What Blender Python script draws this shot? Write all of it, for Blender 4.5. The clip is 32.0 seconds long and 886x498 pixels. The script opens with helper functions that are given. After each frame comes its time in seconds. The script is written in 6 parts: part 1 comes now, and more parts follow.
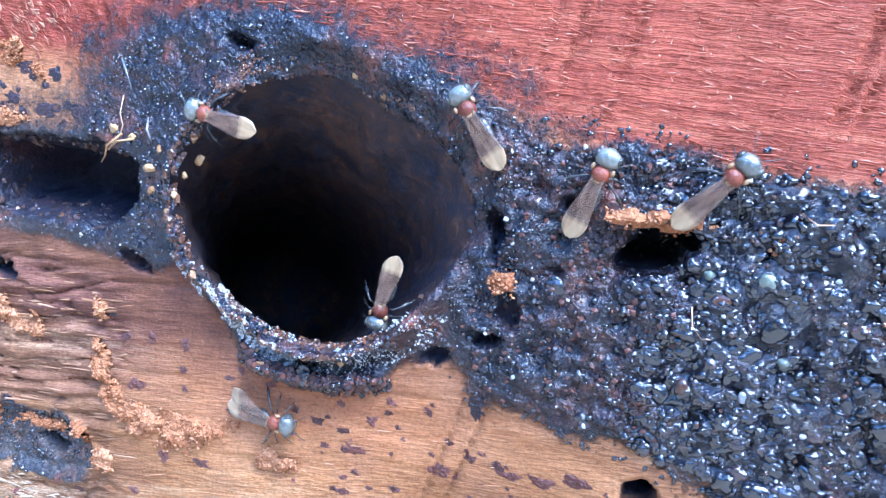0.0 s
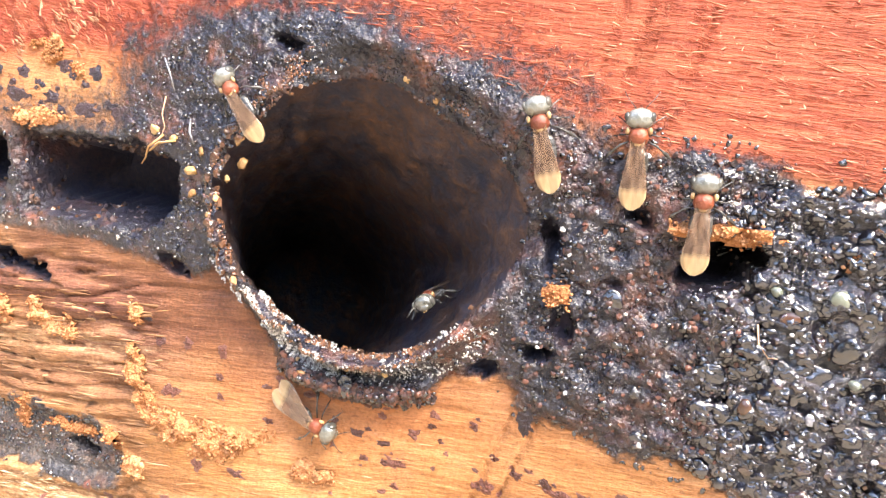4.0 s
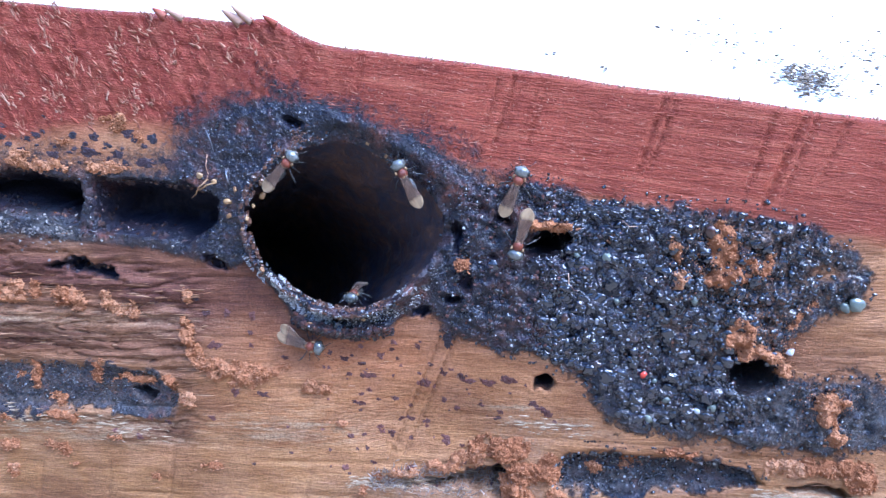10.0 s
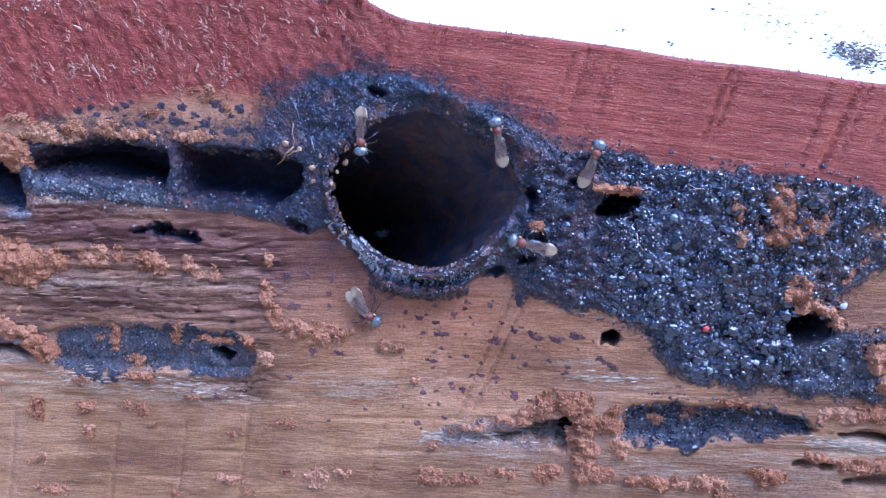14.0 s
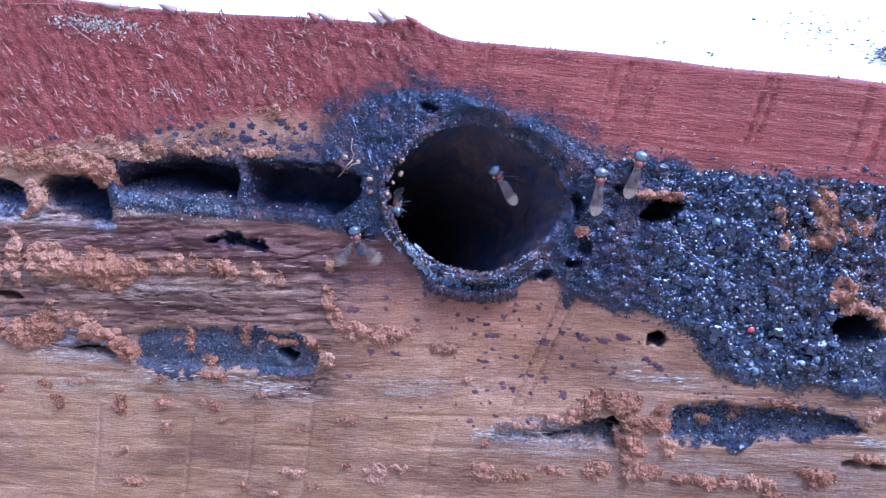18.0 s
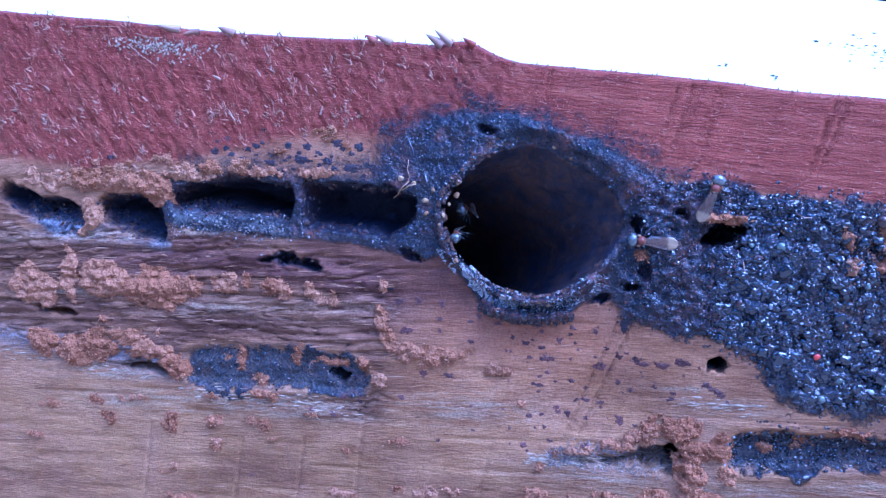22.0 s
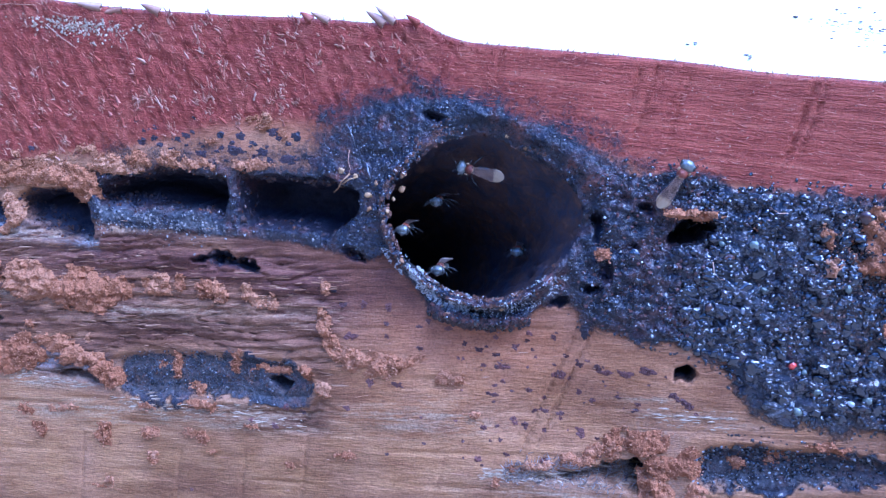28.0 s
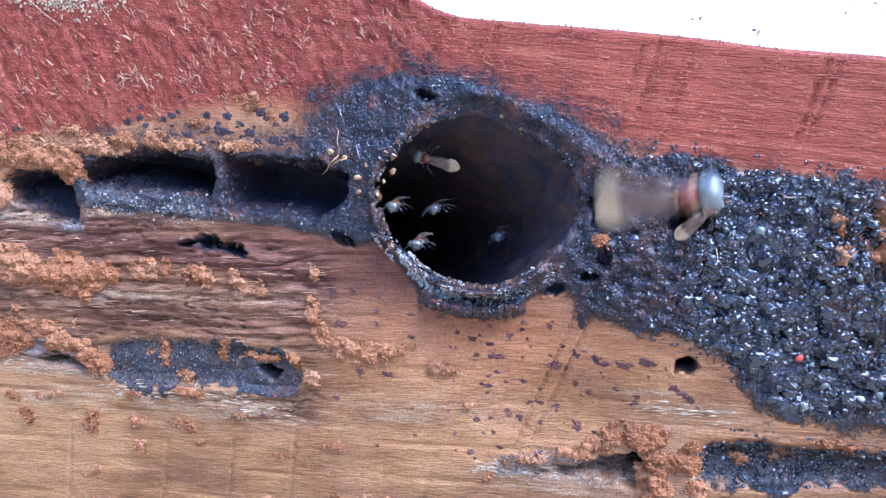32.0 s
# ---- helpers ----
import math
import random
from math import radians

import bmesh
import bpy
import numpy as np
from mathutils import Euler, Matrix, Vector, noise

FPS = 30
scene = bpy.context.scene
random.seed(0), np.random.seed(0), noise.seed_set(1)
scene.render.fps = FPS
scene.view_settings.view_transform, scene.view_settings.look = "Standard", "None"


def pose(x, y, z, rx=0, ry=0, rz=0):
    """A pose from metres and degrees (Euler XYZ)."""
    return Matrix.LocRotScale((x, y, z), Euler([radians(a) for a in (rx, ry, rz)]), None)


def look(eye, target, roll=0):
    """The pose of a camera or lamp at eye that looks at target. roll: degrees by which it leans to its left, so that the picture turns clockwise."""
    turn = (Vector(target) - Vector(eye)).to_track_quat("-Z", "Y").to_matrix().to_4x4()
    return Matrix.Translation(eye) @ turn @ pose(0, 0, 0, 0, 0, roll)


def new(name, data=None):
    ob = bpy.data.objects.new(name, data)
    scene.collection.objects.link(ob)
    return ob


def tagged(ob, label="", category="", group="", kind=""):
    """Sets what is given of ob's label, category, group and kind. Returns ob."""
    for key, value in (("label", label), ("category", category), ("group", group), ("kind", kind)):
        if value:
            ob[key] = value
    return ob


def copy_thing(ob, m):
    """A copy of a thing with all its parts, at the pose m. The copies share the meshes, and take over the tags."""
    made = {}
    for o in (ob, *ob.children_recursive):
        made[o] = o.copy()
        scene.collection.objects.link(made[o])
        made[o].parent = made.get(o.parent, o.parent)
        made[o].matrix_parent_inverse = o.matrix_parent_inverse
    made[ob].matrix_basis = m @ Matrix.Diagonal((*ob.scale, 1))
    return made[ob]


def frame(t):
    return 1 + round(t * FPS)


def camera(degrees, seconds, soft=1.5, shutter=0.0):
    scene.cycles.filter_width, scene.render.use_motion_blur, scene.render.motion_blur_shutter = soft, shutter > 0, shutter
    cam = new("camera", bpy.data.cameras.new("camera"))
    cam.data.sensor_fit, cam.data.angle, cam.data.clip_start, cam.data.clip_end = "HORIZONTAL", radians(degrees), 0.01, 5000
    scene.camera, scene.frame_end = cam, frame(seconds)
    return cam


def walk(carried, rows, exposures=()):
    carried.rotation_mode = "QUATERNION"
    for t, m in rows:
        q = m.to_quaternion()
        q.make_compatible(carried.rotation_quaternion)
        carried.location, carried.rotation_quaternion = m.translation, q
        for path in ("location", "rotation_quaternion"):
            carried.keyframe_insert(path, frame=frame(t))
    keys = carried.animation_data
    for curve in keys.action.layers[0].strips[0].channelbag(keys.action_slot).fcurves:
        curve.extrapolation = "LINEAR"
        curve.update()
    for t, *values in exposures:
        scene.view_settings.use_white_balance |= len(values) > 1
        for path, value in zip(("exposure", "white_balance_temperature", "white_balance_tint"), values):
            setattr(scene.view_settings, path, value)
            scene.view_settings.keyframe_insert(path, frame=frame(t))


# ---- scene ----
MM = 0.001
cam = camera(65.97, 32.0, soft=1.3, shutter=0.5)
# the hand-held path, in millimetres: seconds, eye, point looked at, roll
PATH = [
    (0, (34.8, -59.253, 27.193), (34.219, -57.378, 26.809), 8.2),
    (0.5, (35.33, -60.053, 27.727), (34.753, -58.178, 27.336), 8.2),
    (1, (34.246, -59.79, 27.158), (33.662, -57.918, 26.766), 8.4),
    (1.5, (32.966, -59.678, 26.561), (32.371, -57.81, 26.162), 8.3),
    (2, (33.419, -59.577, 27.399), (32.817, -57.707, 27.022), 8.3),
    (2.5, (32.7, -59.142, 26.656), (32.088, -57.277, 26.273), 8.3),
    (3, (31.473, -59.26, 27.039), (30.866, -57.392, 26.663), 8.6),
    (3.5, (30.802, -58.76, 26.839), (30.201, -56.889, 26.469), 9.0),
    (5.5, (30.029, -58.63, 26.478), (29.405, -56.769, 26.095), 8.9),
    (6, (29.577, -59.284, 26.473), (28.957, -57.421, 26.092), 8.9),
    (6.5, (31.505, -57.35, 26.15), (30.902, -55.483, 25.766), 9.2),
    (7, (32.045, -57.174, 26.359), (31.432, -55.306, 25.989), 9.0),
    (7.5, (31.994, -56.936, 26.02), (31.38, -55.07, 25.645), 9.1),
    (8, (31.542, -59.093, 27.646), (30.938, -57.218, 27.298), 9.2),
    (8.5, (31.126, -66.301, 26.489), (30.594, -64.409, 26.121), 9.6),
    (9, (30.39, -82.173, 34.144), (29.991, -80.24, 33.819), 9.3),
    (9.5, (35.92, -94.711, 33.547), (35.528, -92.779, 33.207), 8.9),
    (10, (34.933, -102.179, 35.122), (34.635, -100.238, 34.742), 7.4),
    (10.5, (31.324, -107.996, 33.815), (31.019, -106.056, 33.437), 6.8),
    (11, (30.271, -110.553, 30.372), (29.982, -108.607, 30.009), 7.3),
    (11.5, (29.991, -111.653, 31.298), (29.702, -109.708, 30.932), 7.1),
    (12, (28.994, -111.594, 29.749), (28.738, -109.641, 29.4), 7.3),
    (12.5, (28.207, -109.47, 29.202), (27.973, -107.515, 28.849), 7.6),
    (13, (26.703, -109.347, 30.615), (26.465, -107.4, 30.224), 7.8),
    (13.5, (22.285, -111.547, 27.961), (22.041, -109.594, 27.606), 7.6),
    (14, (22.583, -112.6, 26.69), (22.326, -110.646, 26.349), 7.8),
    (14.5, (22.879, -114.803, 24.729), (22.618, -112.853, 24.367), 8.0),
    (16.5, (27.398, -117.33, 27.199), (27.009, -115.402, 26.835), 6.3),
    (17, (18.889, -119.013, 20.336), (18.468, -117.084, 20.02), 7.1),
    (17.5, (19.909, -117.753, 21.392), (19.494, -115.82, 21.086), 7.3),
    (18, (24.487, -119.13, 26.134), (24.069, -117.201, 25.818), 6.6),
    (18.5, (20.793, -118.897, 23.908), (20.364, -116.969, 23.6), 6.6),
    (19, (19.171, -118.884, 24.11), (18.74, -116.955, 23.804), 6.6),
    (19.5, (19.632, -121.338, 25.494), (19.181, -119.411, 25.201), 6.4),
    (20, (19.698, -120.78, 27.409), (19.237, -118.857, 27.114), 6.0),
    (20.5, (19.871, -119.898, 26.178), (19.411, -117.974, 25.88), 6.8),
    (21, (18.169, -121.749, 25.594), (17.692, -119.827, 25.309), 7.1),
    (21.5, (17.605, -121.985, 25.805), (17.117, -120.065, 25.527), 7.0),
    (22, (18.162, -120.03, 26.655), (17.679, -118.11, 26.373), 6.8),
    (22.5, (18.709, -118.81, 27.358), (18.23, -116.889, 27.071), 6.7),
    (23, (17.514, -117.024, 25.781), (17.041, -115.103, 25.492), 6.9),
    (23.5, (17.349, -114.434, 24.484), (16.887, -112.511, 24.187), 7.4),
    (24, (16.416, -115.121, 24.498), (15.941, -113.199, 24.213), 7.3),
    (24.5, (15.791, -117.461, 25.631), (15.315, -115.537, 25.359), 7.2),
    (25, (17.852, -114.287, 27.337), (17.395, -112.36, 27.061), 6.9),
    (25.5, (20.852, -109.821, 27.536), (20.434, -107.889, 27.235), 6.9),
    (27.5, (23.314, -107.557, 26.889), (22.868, -105.633, 26.575), 7.0),
    (28, (23.132, -107.399, 28.727), (22.671, -105.481, 28.397), 6.5),
    (28.5, (22.602, -103.92, 25.211), (22.171, -101.996, 24.877), 7.6),
    (29, (24.439, -101.254, 24.575), (24.008, -99.333, 24.219), 7.4),
    (29.5, (23.539, -104.614, 25.752), (23.08, -102.696, 25.42), 7.1),
    (30, (24.07, -105.229, 26.951), (23.591, -103.317, 26.611), 6.7),
    (30.5, (25.163, -103.78, 27.067), (24.685, -101.872, 26.705), 7.0),
    (31, (26.654, -102.459, 26.555), (26.16, -100.553, 26.203), 6.9),
    (31.5, (25.297, -103.179, 27.556), (24.809, -101.272, 27.202), 6.6),
    (32, (25.118, -102.65, 27.45), (24.631, -100.744, 27.09), 6.7),
]
# seconds, stops, kelvin, tint
EXPOSURES = [
    (0.0, 3.03, 4480, 6),
    (0.4, 3.57, 7737, 11),
    (8.6, 3.57, 7737, 11),
    (9.0, 3.67, 7131, 9),
    (9.4, 3.07, 6656, 11),
    (10.0, 2.28, 4573, 13),
    (10.5, 2.03, 4166, 19),
    (17.0, 2.08, 4190, 21),
    (18.5, 2.11, 3935, 23),
    (20.0, 2.03, 3770, 24),
    (21.0, 2.00, 3790, 25),
    (23.0, 1.90, 3515, 28),
    (24.7, 1.90, 3620, 27),
    (28.0, 2.03, 3900, 23),
    (29.2, 2.18, 4430, 15),
    (32.0, 2.43, 4662, 12),
]
walk(cam, [(t, look(Vector(e) * MM, Vector(e) * MM + (Vector(g) - Vector(e)) * 0.1, r)) for t, e, g, r in PATH], EXPOSURES)

# ---- world and sun ----
SUN_HEIGHT, SUN_TURN = 58.0, 128.0
world = bpy.data.worlds.new("world")
scene.world = world
world.use_nodes = True
wn = world.node_tree
sky = wn.nodes.new("ShaderNodeTexSky")
sky.sky_type, sky.sun_disc = "NISHITA", False
sky.air_density, sky.dust_density, sky.ozone_density = 1.0, 1.0, 2.0
sky.sun_elevation, sky.sun_rotation = radians(SUN_HEIGHT), radians(SUN_TURN)
wn.links.new(sky.outputs[0], wn.nodes["Background"].inputs[0])
wn.nodes["Background"].inputs[1].default_value = 0.15
sun_data = bpy.data.lights.new("sun", "SUN")
sun_data.energy, sun_data.angle, sun_data.color = 1.3, radians(28), (1.0, 0.94, 0.86)
sun = new("sun", sun_data)
sun_way = Vector((math.sin(radians(SUN_TURN)) * math.cos(radians(SUN_HEIGHT)), math.cos(radians(SUN_TURN)) * math.cos(radians(SUN_HEIGHT)), math.sin(radians(SUN_HEIGHT))))
sun.matrix_world = look(sun_way * 3, (0, 0, 0))

# ---- materials ----
def material(name):
    m = bpy.data.materials.new(name)
    m.use_nodes = True
    nt = m.node_tree
    return m, nt, nt.nodes["Principled BSDF"]


def node(nt, kind, **inputs):
    n = nt.nodes.new(kind)
    for k, v in inputs.items():
        s = n.inputs[k.replace("_", " ")]
        if hasattr(v, "is_output"):
            nt.links.new(v, s)
        else:
            s.default_value = v
    return n


def noise_of(nt, vec, scale, detail=3.0, rough=0.55, stretch=None, lean=0.0):
    if lean:
        vec = node(nt, "ShaderNodeMapping", Vector=vec, Rotation=(0.0, radians(lean), 0.0)).outputs[0]
    if stretch:
        mp = node(nt, "ShaderNodeMapping", Vector=vec, Scale=stretch)
        vec = mp.outputs[0]
    return node(nt, "ShaderNodeTexNoise", Vector=vec, Scale=scale, Detail=detail, Roughness=rough).outputs[0]


def ramp(nt, fac, stops):
    n = node(nt, "ShaderNodeValToRGB", Fac=fac)
    el = n.color_ramp.elements
    el[0].position, el[0].color = stops[0][0], (*stops[0][1], 1)
    el[1].position, el[1].color = stops[-1][0], (*stops[-1][1], 1)
    for p, c in stops[1:-1]:
        e = el.new(p)
        e.color = (*c, 1)
    return n.outputs[0]


def blend(nt, fac, a, b, how="MIX"):
    n = nt.nodes.new("ShaderNodeMix")
    n.data_type, n.blend_type = "RGBA", how
    for s, v in ((n.inputs[0], fac), (n.inputs[6], a), (n.inputs[7], b)):
        if hasattr(v, "is_output"):
            nt.links.new(v, s)
        else:
            s.default_value = (*v, 1) if isinstance(v, tuple) else v
    return n.outputs[2]


def calc(nt, op, a, b=0.0, c=None):
    n = nt.nodes.new("ShaderNodeMath")
    n.operation = op
    for s, v in zip(n.inputs, (a, b, c)):
        if v is None:
            continue
        if hasattr(v, "is_output"):
            nt.links.new(v, s)
        else:
            s.default_value = v
    return n.outputs[0]


def scaled(nt, value, lo, hi):
    return node(nt, "ShaderNodeMapRange", Value=value, To_Min=lo, To_Max=hi).outputs[0]


def mask(nt, name):
    a = nt.nodes.new("ShaderNodeAttribute")
    a.attribute_name = name
    return a.outputs["Fac"]


def coords(nt):
    return nt.nodes.new("ShaderNodeTexCoord").outputs["Object"]


def bump(nt, bsdf, height, strength, distance):
    b = node(nt, "ShaderNodeBump", Height=height, Strength=strength, Distance=distance)
    nt.links.new(b.outputs[0], bsdf.inputs["Normal"])


def wood_material():
    """Sawn red hardwood with brown lower wood, bleached streaks, dust, a dark resin stain and shade painted into the
    pits, kept apart by masks.
    """
    m, nt, p = material("log_wood")
    v = coords(nt)
    grain = noise_of(nt, v, 900.0, 6, 0.7, (0.06, 1.0, 1.0))
    lower = noise_of(nt, v, 1200.0, 6, 0.76, (0.11, 1.0, 1.0), 10.5)
    streak = noise_of(nt, v, 2300.0, 4, 0.62, (0.13, 1.0, 1.0), 10.5)
    fine = blend(nt, mask(nt, "red"), noise_of(nt, v, 3000.0, 4, 0.65, (0.16, 1.0, 1.0), 10.5), noise_of(nt, v, 3600.0, 4, 0.65, (0.10, 1.0, 1.0)))
    speck = noise_of(nt, v, 2200.0, 3, 0.65)
    blot = noise_of(nt, v, 120.0, 5, 0.65)
    red = ramp(nt, grain, [(0.28, (0.15, 0.028, 0.016)), (0.5, (0.28, 0.062, 0.032)), (0.72, (0.42, 0.135, 0.070))])
    brown = ramp(nt, lower, [(0.24, (0.24, 0.100, 0.038)), (0.42, (0.36, 0.166, 0.062)), (0.60, (0.42, 0.206, 0.079)), (0.80, (0.51, 0.285, 0.125))])
    ochre = ramp(nt, lower, [(0.26, (0.17, 0.080, 0.030)), (0.46, (0.31, 0.156, 0.058)), (0.62, (0.38, 0.208, 0.080)), (0.80, (0.50, 0.30, 0.130))])
    brown = blend(nt, calc(nt, "MULTIPLY", mask(nt, "ochre"), scaled(nt, blot, 0.3, 1.2)), brown, ochre)
    stroke = ramp(nt, noise_of(nt, v, 150.0, 4, 0.65, (1.0, 1.0, 0.10), -8.0), [(0.34, (0.72, 0.66, 0.66)), (0.60, (1.0, 1.0, 1.0))])
    red = blend(nt, 0.8, red, stroke, "MULTIPLY")
    base = blend(nt, mask(nt, "red"), brown, red)
    base = blend(nt, ramp(nt, blot, [(0.42, (0.0, 0.0, 0.0)), (0.68, (0.45, 0.45, 0.45))]), base, blend(nt, mask(nt, "red"), (0.40, 0.21, 0.11), (0.24, 0.060, 0.030)))
    base = blend(nt, ramp(nt, grain, [(0.20, (0.6, 0.6, 0.6)), (0.36, (0.0, 0.0, 0.0))]), base, (0.10, 0.035, 0.02))
    thread = calc(nt, "MULTIPLY", ramp(nt, streak, [(0.30, (0.75, 0.75, 0.75)), (0.36, (0.0, 0.0, 0.0))]), calc(nt, "SUBTRACT", 1.0, mask(nt, "red")))
    base = blend(nt, thread, base, (0.075, 0.030, 0.016))
    old = ramp(nt, lower, [(0.30, (0.050, 0.024, 0.014)), (0.44, (0.13, 0.060, 0.032)), (0.60, (0.22, 0.108, 0.056)), (0.78, (0.40, 0.235, 0.130))])
    base = blend(nt, calc(nt, "MULTIPLY", mask(nt, "old"), 0.85), base, old)
    pale = ramp(nt, speck, [(0.3, (0.24, 0.148, 0.080)), (0.5, (0.42, 0.30, 0.170)), (0.7, (0.56, 0.44, 0.285))])
    soaked = ramp(nt, lower, [(0.28, (0.040, 0.016, 0.014)), (0.5, (0.115, 0.044, 0.032)), (0.72, (0.20, 0.085, 0.058))])
    base = blend(nt, calc(nt, "MULTIPLY", mask(nt, "soaked"), scaled(nt, blot, 0.45, 1.15)), base, soaked)
    base = blend(nt, calc(nt, "MULTIPLY", mask(nt, "pale"), ramp(nt, lower, [(0.44, (0.0, 0.0, 0.0)), (0.56, (1.0, 1.0, 1.0))])), base, pale)
    grit = ramp(nt, fine, [(0.3, (0.24, 0.11, 0.05)), (0.75, (0.50, 0.26, 0.12))])
    base = blend(nt, calc(nt, "MULTIPLY", mask(nt, "dust"), scaled(nt, speck, 0.2, 1.4)), base, grit)
    light = ramp(nt, speck, [(0.60, (0.0, 0.0, 0.0)), (0.70, (1.0, 1.0, 1.0))])
    base = blend(nt, calc(nt, "MULTIPLY", light, 0.25), base, (0.50, 0.28, 0.18))
    tone = calc(nt, "MULTIPLY", blend(nt, calc(nt, "MULTIPLY", mask(nt, "red"), 0.45), ramp(nt, fine, [(0.30, (0.70, 0.70, 0.70)), (0.70, (1.0, 1.0, 1.0))]), (0.79, 0.79, 0.79)), 1.6)
    tone = calc(nt, "MULTIPLY", tone, ramp(nt, noise_of(nt, v, 2600.0, 4, 0.7), [(0.32, (0.62, 0.62, 0.62)), (0.58, (1.0, 1.0, 1.0))]))
    base = blend(nt, 1.0, base, node(nt, "ShaderNodeCombineColor", Red=tone, Green=tone, Blue=tone).outputs[0], "MULTIPLY")
    smudge = ramp(nt, noise_of(nt, v, 95.0, 5, 0.65, (0.35, 1.0, 1.0), 10.5), [(0.36, (0.55, 0.50, 0.49)), (0.58, (1.0, 1.0, 1.0))])
    base = blend(nt, calc(nt, "SUBTRACT", 1.0, calc(nt, "MULTIPLY", mask(nt, "red"), 0.6)), base, smudge, "MULTIPLY")
    base = blend(nt, calc(nt, "MULTIPLY", mask(nt, "cut"), scaled(nt, speck, 0.2, 1.5)), base, (0.06, 0.016, 0.010))
    facet = noise_of(nt, v, 850.0, 2, 0.5)
    small = noise_of(nt, v, 2300.0, 3, 0.6)
    crumb = node(nt, "ShaderNodeTexVoronoi", Vector=v, Scale=1500.0).outputs["Distance"]
    # deeper red on the torn wood puts the fibres' own shadows into its colour
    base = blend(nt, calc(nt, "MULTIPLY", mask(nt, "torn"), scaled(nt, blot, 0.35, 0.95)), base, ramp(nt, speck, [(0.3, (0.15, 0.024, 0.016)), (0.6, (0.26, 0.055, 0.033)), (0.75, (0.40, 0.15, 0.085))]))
    # black resin; the slight blue in both ramps paints in reflected sky
    tar = ramp(nt, noise_of(nt, v, 500.0, 6, 0.75), [(0.34, (0.006, 0.007, 0.014)), (0.52, (0.012, 0.013, 0.026)), (0.66, (0.036, 0.020, 0.020)), (0.78, (0.13, 0.050, 0.028))])
    edge = noise_of(nt, v, 1500.0, 5, 0.7)
    dull = ramp(nt, noise_of(nt, v, 170.0, 6, 0.70), [(0.34, (0.005, 0.006, 0.013)), (0.50, (0.013, 0.011, 0.018)), (0.59, (0.060, 0.027, 0.022)), (0.68, (0.19, 0.062, 0.032))])
    tar = blend(nt, calc(nt, "MULTIPLY", calc(nt, "MINIMUM", mask(nt, "film"), 1.0), 0.8), tar, dull)
    stain = node(nt, "ShaderNodeMapRange", Value=calc(nt, "MULTIPLY_ADD", calc(nt, "SUBTRACT", edge, 0.5), -1.3, mask(nt, "resin")), From_Min=0.22, From_Max=0.62, To_Min=0.0, To_Max=1.0).outputs[0]
    base = blend(nt, stain, base, tar)
    # shade inside the pits painted as blue-black, lifted a little for haze
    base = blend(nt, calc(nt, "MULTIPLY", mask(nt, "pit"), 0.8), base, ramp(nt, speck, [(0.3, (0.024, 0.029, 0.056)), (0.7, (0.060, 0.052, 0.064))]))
    # tan dust lying on the dry resin and on the wood; at the right it also paints in brighter light
    powder = calc(nt, "MULTIPLY", mask(nt, "powder"), ramp(nt, noise_of(nt, v, 1900.0, 5, 0.75), [(0.45, (0.0, 0.0, 0.0)), (0.60, (0.9, 0.9, 0.9))]))
    base = blend(nt, powder, base, ramp(nt, speck, [(0.3, (0.20, 0.11, 0.065)), (0.7, (0.44, 0.27, 0.16))]))
    ash = calc(nt, "MULTIPLY", mask(nt, "ash"), ramp(nt, noise_of(nt, v, 1500.0, 5, 0.8), [(0.36, (0.1, 0.1, 0.1)), (0.60, (0.9, 0.9, 0.9))]))
    base = blend(nt, ash, base, ramp(nt, speck, [(0.3, (0.10, 0.095, 0.095)), (0.72, (0.42, 0.40, 0.38))]))
    stain = calc(nt, "MULTIPLY", stain, calc(nt, "SUBTRACT", 1.0, calc(nt, "MAXIMUM", powder, ash)))
    nt.links.new(base, p.inputs["Base Color"])
    worn = ramp(nt, noise_of(nt, v, 330.0, 4, 0.7), [(0.36, (0.07, 0.07, 0.07)), (0.62, (0.32, 0.32, 0.32))])
    gloss = calc(nt, "ADD", calc(nt, "MULTIPLY_ADD", speck, 0.26, -0.04), calc(nt, "MULTIPLY", worn, mask(nt, "film")))
    rough = calc(nt, "ADD", calc(nt, "MULTIPLY", calc(nt, "SUBTRACT", 1.0, stain), 0.55), calc(nt, "MULTIPLY", stain, gloss))
    pit = mask(nt, "pit")
    rough = calc(nt, "MAXIMUM", rough, 0.02)
    rough = calc(nt, "MAXIMUM", rough, calc(nt, "MULTIPLY", pit, 0.75))
    nt.links.new(rough, p.inputs["Roughness"])
    dry = calc(nt, "MULTIPLY", calc(nt, "ADD", calc(nt, "MULTIPLY", fine, 0.9), calc(nt, "MULTIPLY", speck, 0.12)), calc(nt, "SUBTRACT", 1.0, stain))
    lumpy = calc(nt, "MULTIPLY_ADD", calc(nt, "MINIMUM", mask(nt, "film"), 1.0), -0.72, 1.0)
    wet = calc(nt, "MULTIPLY", calc(nt, "MULTIPLY", calc(nt, "ADD", calc(nt, "MULTIPLY", calc(nt, "MULTIPLY", facet, 2.4), lumpy), calc(nt, "ADD", calc(nt, "MULTIPLY", crumb, 0.16), calc(nt, "ADD", calc(nt, "MULTIPLY", small, 0.45), calc(nt, "MULTIPLY", ramp(nt, noise_of(nt, v, 2100.0, 2, 0.5), [(0.60, (0.0, 0.0, 0.0)), (0.74, (1.0, 1.0, 1.0))]), 0.55)))), calc(nt, "MULTIPLY_ADD", calc(nt, "MINIMUM", mask(nt, "film"), 1.0), -0.25, 1.0)), stain)
